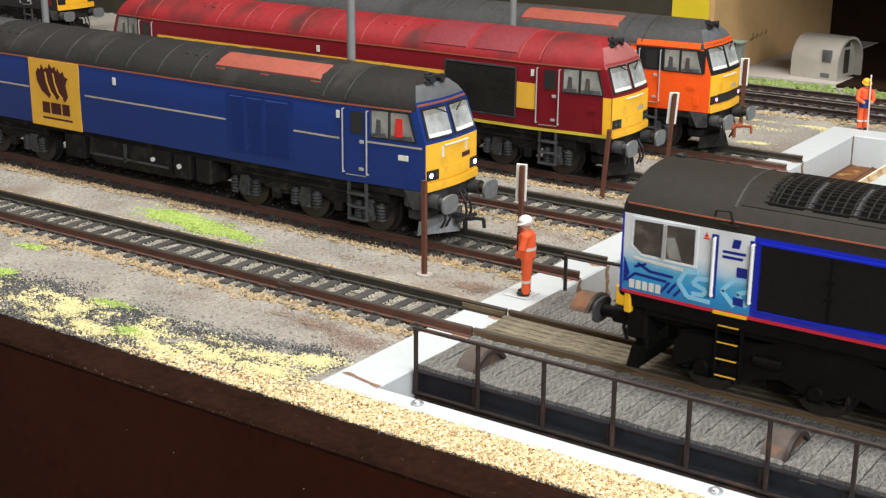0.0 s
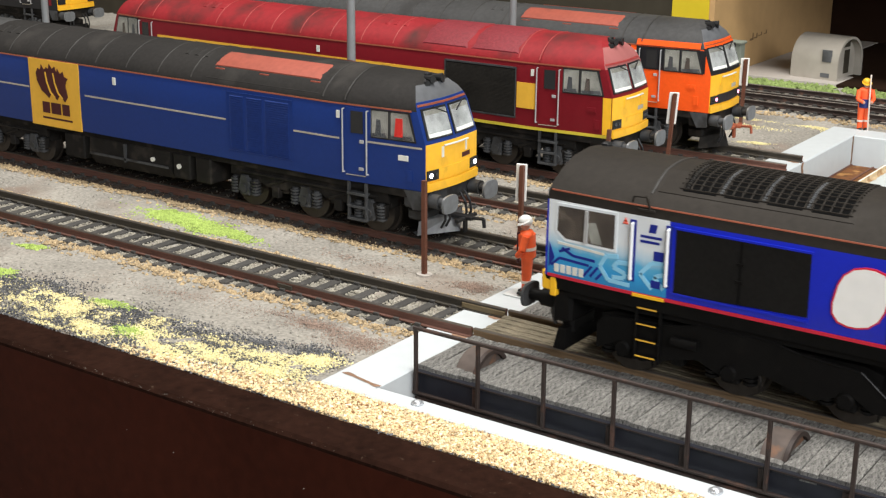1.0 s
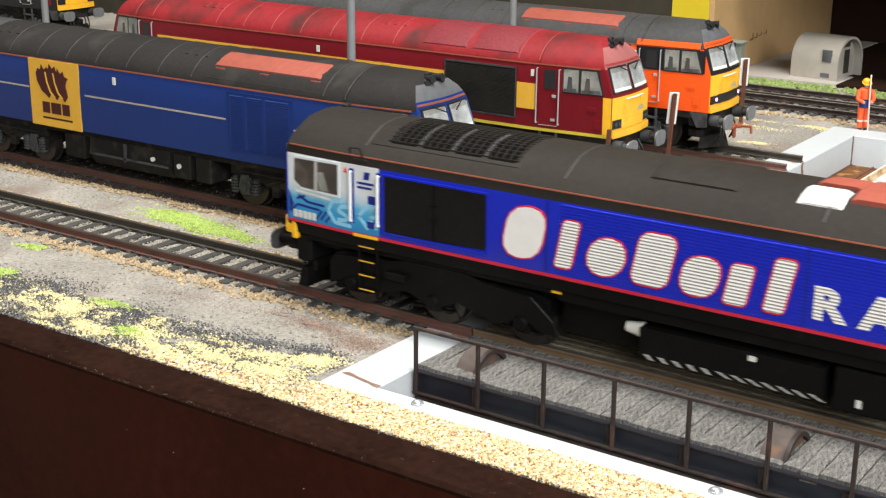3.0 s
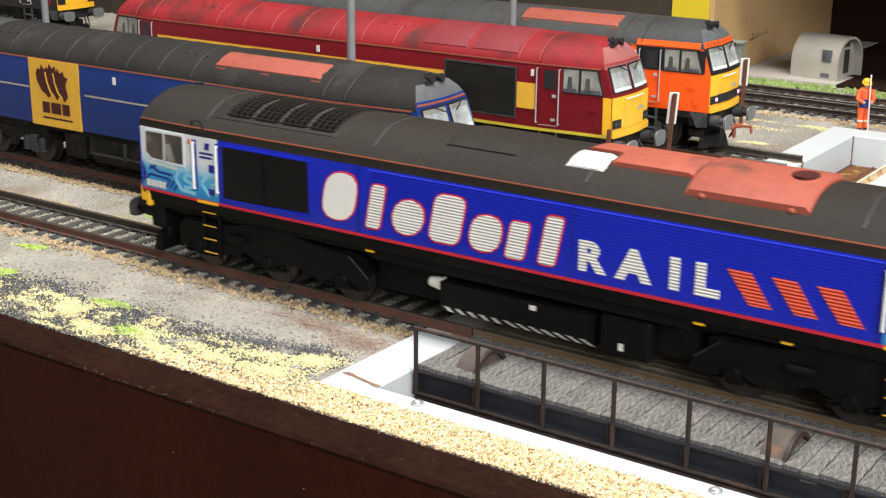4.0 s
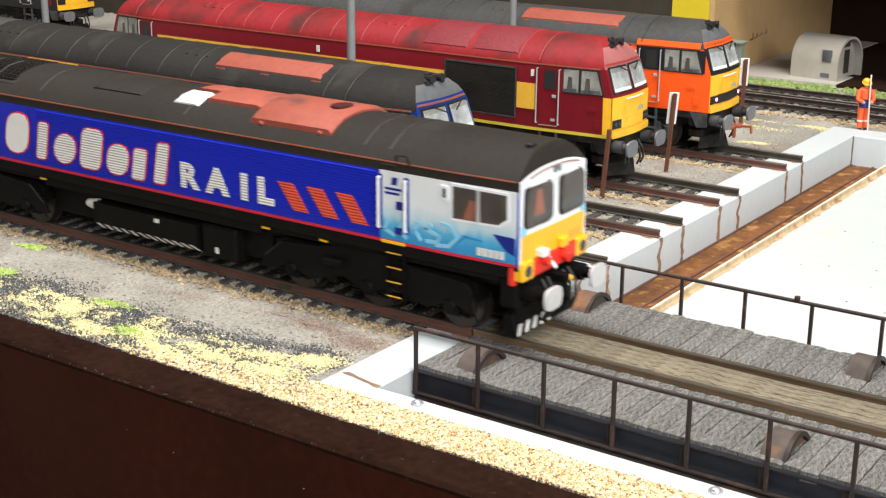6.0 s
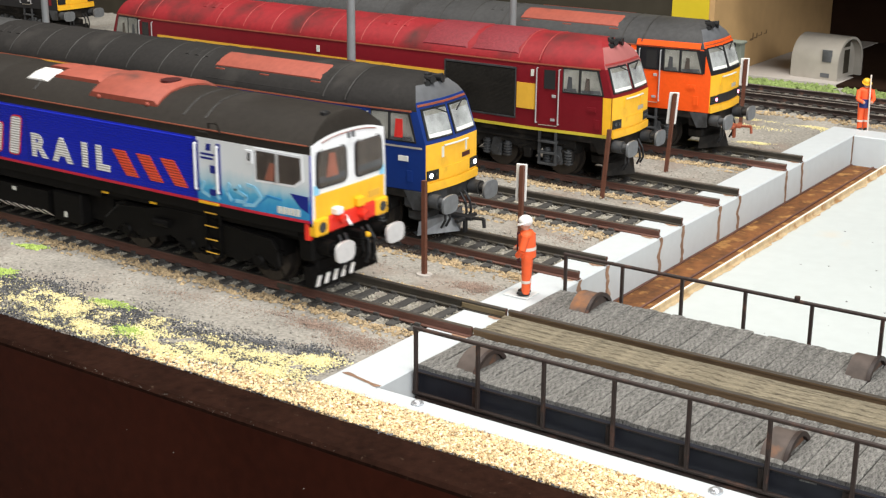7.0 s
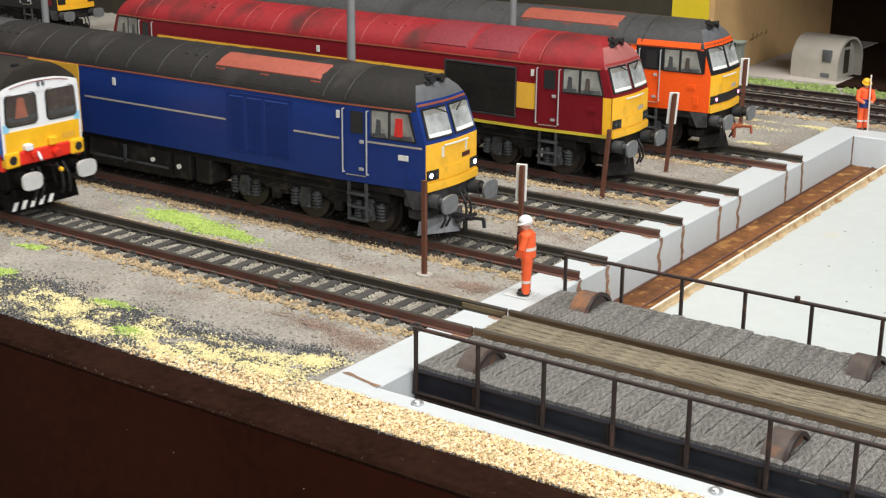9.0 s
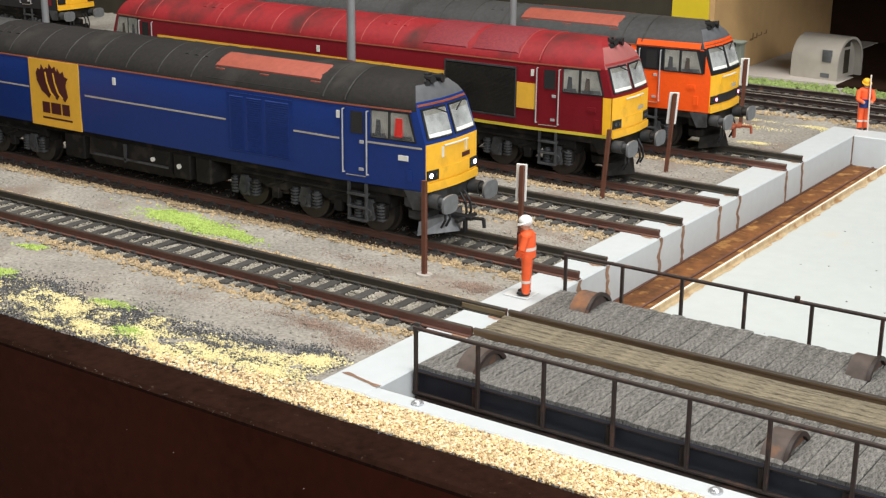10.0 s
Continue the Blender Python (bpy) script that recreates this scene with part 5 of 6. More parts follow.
def class66():
    loco = thing("diesel_locomotive", "royal blue model diesel locomotive with silver cabs and black roof, rolling", "locomotive", "diesel locomotives", at=(178.7, 0, RAIL_Z))
    lv = [(18.6, 16.6, 0.8), (22.0, 17.3, 0.0), (29.4, 17.3, 0.0), (41.0, 17.2, 0.2), (43.6, 16.9, 0.4), (45.9, 14.6, 0.8), (48.3, 11.0, 1.2), (50.0, 7.4, 1.7), (50.6, 3.6, 2.0), (50.8, 0.01, 2.2)]
    h = Hull(lv, 132.3, 20.0, 16.4, 0.4)
    b = part("body", h.shell(), [BLUE66, ROOF66, YELLOW66, WHITE_EDGE, UNDER66], loco, smooth=28)
    for p in b.data.polygons:
        x, z = p.center.x * 1000, p.center.z * 1000
        capped = abs(p.normal.x) > 0.5
        if capped and abs(x) > 125 and z < 43.6:
            p.material_index = 3
        elif z > 41.0:
            p.material_index = 1
        elif z < 22.0:
            p.material_index = 4
    part("cantrail_line", h.band(-131, 131, 43.35, 43.65, 0.25), LINE_ORANGE, loco, "thin orange cantrail line")
    part("solebar_line", h.band(-131.5, 131.5, 21.9, 22.7, 0.25), REDLINE, loco, "red solebar line")
    # louvred side between the radiator and the rear cab
    for sg in (-1, 1):
        sl = Shape()
        for k in range(22):
            z = 23.4 + 0.8 * k
            y = sg * 17.2
            sl.prism([(y, z), (y + sg * 0.34, z + 0.02), (y + sg * 0.3, z + 0.2), (y, z + 0.34)], "x", -45.5, 89.0)
        tagged(part("side_louvre", sl, BLUE66, loco, "fine horizontal louvres"), kind="stuff")
    for x in (-48.9, 15.6, 89.2):
        part("panel_seam", h.band(x - 0.2, x + 0.2, 23, 41, 0.3), NAVY66, loco)
    # the company lettering as plain slanted shapes, white with a red rim
    def slant(x, z):
        return x + 0.2 * (z - 25.4)

    def block(x0, x1, z0, z1, rim, r=1.2):
        e = 0.42 if rim else 0.0
        x0, x1, z0, z1, r = x0 - e, x1 + e, z0 - e, z1 + e, r + e
        pts = []
        for cx, cz, a0 in ((x1 - r, z0 + r, -90), (x1 - r, z1 - r, 0), (x0 + r, z1 - r, 90), (x0 + r, z0 + r, 180)):
            for a in (0, 30, 60, 90):
                t = radians(a0 + a)
                pts.append((slant(cx + r * math.cos(t), cz + r * math.sin(t)), cz + r * math.sin(t)))
        return pts

    marks = [(-61.8, -51.0, 25.3, 38.3, 4.4), (-46.4, -42.0, 24.9, 36.8, 1.0), (-38.4, -28.6, 25.0, 34.4, 4.4), (-26.2, -17.0, 24.9, 37.6, 2.4), (-14.2, -5.2, 24.9, 34.3, 3.6), (-3.0, 2.2, 24.7, 34.2, 1.0), (6.4, 11.0, 24.8, 37.2, 1.0)]
    for x0, x1, z0, z1, r in marks:
        for side in (-1, 1):
            conv = (lambda q: q) if side < 0 else (lambda q: [(-u - 46.0 - 0.0, w) for u, w in q])
            base = part("letter_rim", h.plate(conv(block(x0, x1, z0, z1, True, r)), 0.38, (side,), 0.4), REDLINE, loco)
            part("letter_shape", h.plate(conv(block(x0, x1, z0, z1, False, r)), 0.44, (side,), 0.4), WHITE66 if x0 < -50 else WHITE_RIB, base)
    # the plain word beside it
    for k, (ch, x) in enumerate((("R", 16.8), ("A", 27.8), ("I", 40.6), ("L", 47.0))):
        c = bpy.data.curves.new("word", "FONT")
        c.body, c.size, c.extrude, c.offset = ch, 0.0098, 0.0001, 0.00045 if ch == "R" else 0.0006
        tmp = bpy.data.objects.new("word", c)
        scene.collection.objects.link(tmp)
        me = bpy.data.meshes.new_from_object(tmp.evaluated_get(bpy.context.evaluated_depsgraph_get()))
        bpy.data.objects.remove(tmp)
        me.materials.clear()
        me.materials.append(WHITE_WORD)
        o = new("letter", me)
        o.parent = loco
        o.matrix_local = pose((x + 0.4) * 0.001, -0.01756, 0.0257, 90, 0, 0) @ Matrix.Diagonal((1.15, 1, 1, 1))
    for x in (55.0, 65.4, 75.5):
        for side in (-1, 1):
            part("orange_flash", h.plate([(x, 32.7), (x + 5.5, 32.7), (x + 10.8, 25.3), (x + 5.6, 25.3)], 0.4, (side,), 0.4), ORANGE66, loco)
    # radiator intake by the leading cab
    part("radiator_grille", h.plate([(-97.8, 24.3), (-66.3, 25.2), (-66.5, 39.6), (-97.8, 39.4)], 0.28), GRILLE, loco, "matt black radiator grille")
    part("grille_seam", h.band(-82.3, -81.8, 24.8, 39.4, 0.42), UNDER66, loco)
    part("grille_catch", h.plate([(-82.9, 33.8), (-81.3, 33.8), (-81.3, 34.4), (-82.9, 34.4)], 0.6), UNDER66, loco)
    part("grille_catch", h.plate([(-82.9, 29.8), (-81.3, 29.8), (-81.3, 30.4), (-82.9, 30.4)], 0.6), UNDER66, loco)
    for d, e in ((39.5, 40.0), (24.0, 24.5)):
        part("grille_frame", h.band(-98.4, -66, d, e, 0.5), BLUE66, loco)
    # cabs
    for e, door0, door1 in ((-1, -108.6, -99.6), (1, 90.2, 98.8)):
        far = e * 131.6
        side_edge = min(door0, door1) if e > 0 else max(door0, door1)
        part("cab_side", h.band(*sorted((side_edge, far)), 22.7, 41.1, 0.12, step=3), CAB_FADE if e < 0 else CAB_FADE_REAR, loco, "silver cab side fading to blue print")
        if e < 0:
            strokes = [((-112.2, 30.4), (-115.4, 30.0), (-117.0, 27.2), (-114.6, 24.2), (-109.0, 24.0)), ((-108.0, 29.2), (-112.4, 29.0), (-113.4, 27.6), (-110.2, 26.6), (-110.6, 25.4), (-113.6, 25.2)),
                       ((-100.6, 30.8), (-103.6, 30.4), (-106.4, 27.4), (-103.2, 24.2)), ((-100.4, 28.2), (-102.8, 27.2), (-100.4, 24.6))]
            dark = [((-130.6, 24.8), (-128.2, 27.0), (-120.0, 26.6)), ((-119.6, 24.0), (-117.6, 26.6)), ((-121.4, 23.8), (-119.2, 26.6)), ((-118.0, 23.6), (-116.4, 25.4)), ((-127.6, 29.6), (-124.4, 28.2), (-118.4, 28.0)), ((-128.4, 28.6), (-125.4, 29.8))]
        else:
            strokes = [((93.0, 28.4), (91.6, 25.4), (95.0, 24.2)), ((98.6, 28.6), (96.4, 26.2), (98.8, 23.8)), ((102.6, 29.2), (101.4, 26.6), (103.4, 24.2)), ((106.8, 29.0), (104.6, 27.6), (109.2, 26.2), (108.4, 24.6), (104.8, 24.4)), ((109.2, 29.8), (112.4, 29.4), (114.6, 26.8), (112.0, 24.2), (107.8, 23.8))]
            dark = [((112.6, 24.2), (117.4, 27.8)), ((116.2, 27.6), (122.0, 27.2)), ((96.0, 24.0), (99.6, 23.8))]
        for group, tint, half, off in ((strokes, CYAN_PALE, 0.5, 0.26), (dark, NAVY66 if e < 0 else CYAN66, 0.32, 0.24)):
            for st in group:
                g = Shape()
                for (xa, za), (xb, zb) in zip(st, st[1:]):
                    n = math.hypot(xb - xa, zb - za)
                    nx, nz = -(zb - za) / n * half, (xb - xa) / n * half
                    q = h.plate([(xa - nx, za - nz), (xb - nx, zb - nz), (xb + nx, zb + nz), (xa + nx, za + nz)], off, thick=0.2)
                    g.add(q.v, q.f)
                tagged(part("print_stroke", g, tint, loco), kind="stuff")
        part("navy_flash", h.plate([(-131.2, 24.2), (-129.6, 26.8), (-131.2, 30.6)] if e < 0 else [(131.2, 24.8), (131.2, 29.4), (125, 29.6), (128.4, 26.0)], 0.25), NAVY66, loco)
        if e < 0:
            part("print_line", h.plate([(-128.8, 30.5), (-116.0, 29.9), (-116.0, 30.5), (-128.8, 31.1)], 0.26, (-1,)), PALE, loco, "line of tiny pale print")
            part("warning_mark", h.plate([(-111.4, 38.6), (-110.0, 38.6), (-110.7, 40.2)], 0.3, (-1,)), ORANGE66, loco)
        # running number as plain bars
        for k in range(5):
            x = (-129.6 + k * 1.72) if e < 0 else (120.4 + k * 1.62)
            part("number_bar", h.plate([(x, 23.4), (x + 1.25, 23.4), (x + 1.25, 25.4), (x, 25.4)], 0.34, (-1,)), PALE, loco)
        # cab windows
        x0, x1 = (113.4, 128.9)
        fx = [(e * x0, 32.0), (e * (x1 - 2.4), 32.2), (e * x1, 33.9), (e * (x1 - 0.2), 39.9), (e * x0, 40.2)]
        w = part("cab_window", h.plate([(e * (x0 - 0.7), 31.3), (e * (x1 - 2.2), 31.5), (e * (x1 + 0.7), 33.5), (e * (x1 + 0.5), 40.6), (e * (x0 - 0.7), 40.9)], 0.3), WHITE_EDGE if e > 0 else SILVER66, loco, "pale-framed sliding cab window")
        part("cab_interior", h.plate(fx, 0.36), CAB_DARK, w)
        part("seat_back", h.plate([(e * (x0 + 3), 32.4), (e * (x0 + 6), 32.3), (e * (x0 + 7.5), 37.0), (e * (x0 + 5), 37.5)], 0.42), CAB_IN if e < 0 else MUTED, w)
        part("window_bar", h.plate([(e * 120.4, 32.1), (e * 121.4, 32.1), (e * 121.2, 40.0), (e * 120.4, 40.0)], 0.9), STEEL, w)
        pane = part("pane", h.plate(fx, 0.75, thick=0.12), GLASS, w)
        pane.visible_shadow = False
        # door, handrails, notices
        d = part("cab_door", h.plate([(door0 + 0.8, 23), (door1 - 0.8, 23), (door1 - 0.8, 40.9), (door0 + 0.8, 40.9)], 0.17), CAB_FADE if e < 0 else CAB_FADE_REAR, loco)
        for x in (door0, door1):
            part("handrail_recess", h.plate([(x - 0.8, 25.2), (x + 0.8, 25.2), (x + 0.8, 40.0), (x - 0.8, 40.0)], 0.3), NAVY66, loco)
            part("handrail", handrail(h, x, 25.8, 39.2, 0.9, r=0.42), WHITE_EDGE, loco, "white vertical handrail", smooth=40)
        cx = (door0 + door1) / 2
        part("emblem", h.plate([(cx - 0.6, 37.6), (cx + 1.2, 37.6), (cx + 1.6, 39.6), (cx - 0.2, 39.6)], 0.3), NAVY66, d)
        part("print_bar", h.plate([(cx - 2.6, 36.2), (cx + 2.8, 36.2), (cx + 2.8, 36.8), (cx - 2.6, 36.8)], 0.3), NAVY66, d)
        part("print_bar", h.plate([(cx - 2.6, 35.0), (cx + 2.2, 35.0), (cx + 2.2, 35.6), (cx - 2.6, 35.6)], 0.3), NAVY66, d)
        part("door_lock", h.plate([(cx + 1.0, 31.2), (cx + 3.4, 31.2), (cx + 3.4, 33.4), (cx + 1.0, 33.4)], 0.34), NAVY66, d)
        part("door_lock", h.plate([(cx + 0.6, 24.6), (cx + 3.0, 24.6), (cx + 3.0, 26.4), (cx + 0.6, 26.4)], 0.34), NAVY66, d)
        if e > 0:
            part("recess_handle", h.plate([(109.6, 36.2), (111.9, 36.2), (111.9, 39.9), (109.6, 39.9)], 0.45), WHITE_EDGE, loco)
            part("recess_slot", h.plate([(110.3, 36.9), (111.2, 36.9), (111.2, 39.2), (110.3, 39.2)], 0.55), UNDER_GREY, loco)
        part("lifting_point", h.plate([(cx - 3.5, 42.4), (cx + 0.8, 42.4), (cx + 0.8, 42.9), (cx - 3.5, 42.9)], 0.7), ROOF66, loco)
        for sg in (-1, 1):
            lp = Shape()
            y = sg * 17.3
            lp.path([(cx + e * 3 - 2.0, y, 44.2), (cx + e * 3 - 1.4, y + sg * 0.8, 45.8), (cx + e * 3 + 1.8, y + sg * 0.8, 46.0), (cx + e * 3 + 2.4, y, 43.0)], 0.3)
            part("lifting_eye", lp, ROOF66, loco)
        # yellow-edged steps
        for sg in (-1, 1):
            ys = sg * 16.4
            st = Shape()
            for x in (door0 + 0.9, door1 - 2.0):
                st.box(x, x + 0.6, *sorted((ys, ys - sg * 0.8)), 5.6, 22.0)
            steps = part("cab_steps", st, UNDER66, loco, "black cab steps with yellow edges")
            for z in (7.0, 11.0, 15.0, 19.0):
                part("step", Shape().box(door0 + 1.2, door1 - 1.6, *sorted((ys + sg * 0.3, ys - sg * 2.4)), z - 0.5, z - 0.05), UNDER66, steps)
                part("step_edge", Shape().box(door0 + 1.6, door1 - 2.4, *sorted((ys + sg * 0.55, ys + sg * 0.32)), z - 0.3, z + 0.02), GOLD, steps, "yellow step edge")
            part("sill_edge", Shape().box(door0 + 0.6, door1 - 0.4, *sorted((sg * 17.9, sg * 17.3)), 21.8, 22.5), YELLOW66, loco)
        # front
        part("front_panel", h.face(-15.3, 15.3, 22.4, 29.8, 0.2, e, ny=10), YELLOW66, loco, "bright yellow front panel")
        for sg in (-1, 1):
            ya, yb = sorted((sg * 1.7, sg * 14.9))
            yat, ybt = sorted((sg * 1.8, sg * 14.4))
            w = part("windscreen", screen(h, ya, yb, yat, ybt, 31.2, 42.0, 1.9, 0.25, e), RUBBER, loco, "dark windscreen in a white frame")
            ya, yb = sorted((sg * 2.3, sg * 14.3))
            yat, ybt = sorted((sg * 2.4, sg * 13.8))
            part("screen_interior", screen(h, ya, yb, yat, ybt, 31.8, 41.4, 1.5, 0.32, e), CAB_DARK, w)
            ym = sg * 8.0
            part("dashboard", h.face(ya + 0.5, yb - 0.5, 32.8, 34.6, 0.4, e), UNDER_GREY, w)
            if sg * e < 0:
                part("seat_shape", h.face(ym - 3, ym + 2, 34.0, 40.5, 0.42, e, y0t=ym - 1.5, y1t=ym + 0.8), MUTED, w)
            pane = part("pane", screen(h, ya, yb, yat, ybt, 31.8, 41.4, 1.5, 0.9, e), GLASS, w)
            pane.visible_shadow = False
            part("screen_blue_edge", h.face(min(sg * 13.6, sg * 15.8), max(sg * 13.6, sg * 15.8), 29.7, 32.4, 0.22, e), CYAN_PALE, loco)
            # lamp box
            y0, y1 = sorted((sg * 10.6, sg * 16.2))
            xa = h.front(sg * 13, 21, e)
            lb = part("lamp_box", Shape().box(*sorted((xa - e * 3, xa + e * 1.3)), y0, y1, 18.0, 23.2, 0.5), YELLOW66, loco, "yellow lamp box")
            part("lamp", Shape().rod((xa + e * 0.6, sg * 13.6, 20.6), (xa + e * 1.45, sg * 13.6, 20.6), 1.5, 16), LENS, lb)
            part("front_corner", Shape().box(*sorted((xa - e * 3.0, xa - e * 1.2)), *sorted((sg * 14.6, sg * 16.5)), 16.8, 21.8, 0.3), RED66 if e > 0 else YELLOW66, loco)
        xa = h.front(0, 21, e)
        part("coupling_panel", Shape().box(*sorted((xa - e * 4, xa + e * 0.9)), -10.5, 10.5, 18.2, 23.0, 0.5), RED66, loco, "red coupling panel")
        part("control_socket", Shape().rod((xa, 3.5, 21), (xa + e * 3, 3.5, 20.4), 1.5, 10).rod((xa, -6, 22), (xa + e * 2.6, -6, 21.4), 1.2, 10), RED66, loco, smooth=40)
        part("pipe_bracket", Shape().box(*sorted((xa, xa + e * 2.6)), -9.0, -6.0, 23.0, 25.2, 0.4).rod((xa, -3, 22), (xa + e * 3.2, -4, 19.5), 0.5, 8), WHITE_EDGE, loco)
        part("front_bracket", Shape().box(*sorted((xa, xa + e * 2.2)), 1.0, 4.4, 23.0, 26.0, 0.5), YELLOW66, loco)
        arch, rim = [], []
        for i in range(25):
            y = -15.9 + 31.8 * i / 24
            zt = 45.7 - 2.3 * (abs(y) / 15.9) ** 2.4
            arch.append([(h.front(y, z, e, 0.24), y, z) for z in (41.6, 43.0, zt)] + [(h.front(y, zt, e, -0.4), y, zt)])
            rim.append((h.front(y, zt - 0.75, e, 0.45), y, zt - 0.75))
        part("screen_arch", Shape().grid(arch), WHITE_EDGE, loco, "white arch over the windscreens", smooth=40)
        part("arch_line", Shape().path(rim[3:-3], 0.16, 5), LINE_ORANGE, loco)
        for yy in (-0.6, 1.4):
            part("arch_bracket", Shape().box(*sorted((h.front(yy, 44.4, e, 0.1), h.front(yy, 44.4, e, 0.9))), yy - 0.5, yy + 0.5, 43.2, 45.0, 0.15), BUFFER, loco)
        part("number_panel", h.face(7.5, 13.0, 24.2, 26.2, 0.35, e) if e > 0 else h.face(-13, -7.5, 24.2, 26.2, 0.35, e), GOLD, loco)
        s = Shape().box(*sorted((e * 125.5, e * 131.0)), -15, 15, 10.0, 18.8, 0.8).box(*sorted((e * 126.5, e * 130.0)), -12, 12, 6.0, 10.4, 0.8)
        part("buffer_beam", s, UNDER66, loco)
        sp = part("snow_plough", Shape().prism([(e * 127.4, 2.6), (e * 130.6, 2.6), (e * 129.2, 8.4), (e * 127.0, 8.4)], "y", -14.5, 14.5), UNDER66, loco, "black plough with white diagonal stripes")
        for k in range(5):
            y = -14 + k * 3.7
            g = Shape().add([(e * 130.75, y, 2.8), (e * 130.75, y + 1.7, 2.8), (e * 130.15, y + 3.6, 5.4), (e * 130.15, y + 1.9, 5.4)], [(0, 1, 2, 3)])
            g.add([(e * 130.3, y, 2.8), (e * 130.3, y + 1.7, 2.8), (e * 129.7, y + 3.6, 5.4), (e * 129.7, y + 1.9, 5.4)], [(0, 3, 2, 1)])
            part("plough_stripe", g, WHITE66, sp)
        pz = Shape()
        for yy in (-6.2, -3.6, 4.0, 6.6):
            pz.path([(e * 133, yy, 16.5), (e * 135.4, yy * 1.05, 13), (e * 135.4, yy * 1.1, 9), (e * 134, yy * 1.2, 6)], 0.5)
        tagged(part("brake_hose", pz, RUBBER, loco), kind="stuff")
        part("hose_tap", Shape().ball((e * 135.2, 4.1, 14.6), 0.9, 0.9, 0.9), YELLOW66, loco)
        part("coupling_hook", Shape().box(*sorted((e * 130, e * 137)), -1.2, 1.2, 14.6, 17.0, 0.3).path([(e * 136, 0, 15), (e * 137, 0, 11), (e * 135.6, 0, 9)], 0.6), UNDER66, loco)
    buffers(loco, h, BUFFER66, 131, 8.0, z=14.2)
    # roof: cooling group with its lattice, seams, exhaust covers
    part("fan_housing", h.cover(-105.5, -58.5, -0.80, 0.80, 0.22), ROOF66, loco, smooth=30)
    for k in range(4):
        x0 = -100 + k * 10.0
        lat = Shape()

        def skin(y, off):
            for (z0, w0, _), (z1, w1, _) in zip(lv, lv[1:]):
                if w1 <= abs(y) <= w0 and z0 > 40:
                    return z0 + (z1 - z0) * (w0 - abs(y)) / max(1e-6, w0 - w1) + off
            return lv[-1][0] + off
        ys = [-12.3 + 1.45 * i for i in range(13)]
        for i in range(5):
            x = x0 + 0.6 + 2.15 * i
            lat.path([(x, y, skin(y, 0.28)) for y in ys], 0.2, 4)
        for y in ys:
            lat.rod((x0, y, skin(y, 0.30)), (x0 + 9.8, y, skin(y, 0.30)), 0.19, 4)
        tagged(part("fan_grille", lat, ROOF66, loco, "dark lattice over the cooling fans"), kind="stuff")
        # black sheet paints the shaded depth below the lattice
        part("fan_bed", h.cover(x0, x0 + 9.9, -0.74, 0.32, 0.26, n=6), FAN_SHADE, loco, smooth=30)
    for x in (-98.2, -90.0, -80.0, -70.0):
        pins = Shape()
        for i in range(18):
            y = -12.0 + 0.62 * i
            pins.box(x - 0.3, x + 0.3, y - 0.16, y + 0.16, skin(y, 0.1), skin(y, 0.5))
        tagged(part("grille_bar", pins, BUFFER if x > -95 else SEAM, loco, "bright perforated grille bar"), kind="stuff")
    for x in (-105.8, -46, 17, 83, 91.5):
        part("roof_seam", h.rib(x, 0.34, 0.10, 43.7), SEAM, loco, smooth=40)
    part("roof_hatch", h.cover(-26, -4, -0.62, 0.62, 0.45), ROOF66, loco, smooth=30)
    part("white_panel", h.cover(9.6, 19.6, -0.64, -0.24, 0.5), WHITE66, loco, "white painted exhaust panel", smooth=30)
    part("exhaust_panel", h.cover(20.7, 41.5, -0.5, 0.5, 1.1), PINK, loco, "red exhaust panel", smooth=30)
    part("exhaust_panel", h.cover(11, 21, -0.14, 0.5, 0.8), PINK, loco, smooth=30)
    silencer = part("silencer", h.cover(41.8, 71.0, -0.78, 0.78, 1.6, end_drop=1.0, n=10), PINK, loco, "faded red silencer cover", smooth=40)
    n = 20
    ring = Shape()
    cx, cy = 65.5, -2.0
    top = 50.8 + 1.3
    ring.prism([(cx + 3.0 * math.cos(2 * math.pi * i / n), cy + 3.4 * math.sin(2 * math.pi * i / n)) for i in range(n)], "z", top - 2, top + 0.55)
    part("exhaust_port", ring, LOGO_DARK, silencer, "dark exhaust opening", smooth=40)
    clip = Shape()
    for x in (46, 67):
        clip.ball((x, -13.3, 46.9), 1.0, 0.8, 0.8)
    part("silencer_clip", clip, PINK, silencer)
    for e in (-1, 1):
        part("horn", Shape().box(*sorted((e * 127.6, e * 129.6)), *sorted((-e * 7, -e * 4.6)), 49.0, 51.2, 0.3), RUBBER, loco)
    # running gear
    wheels = []
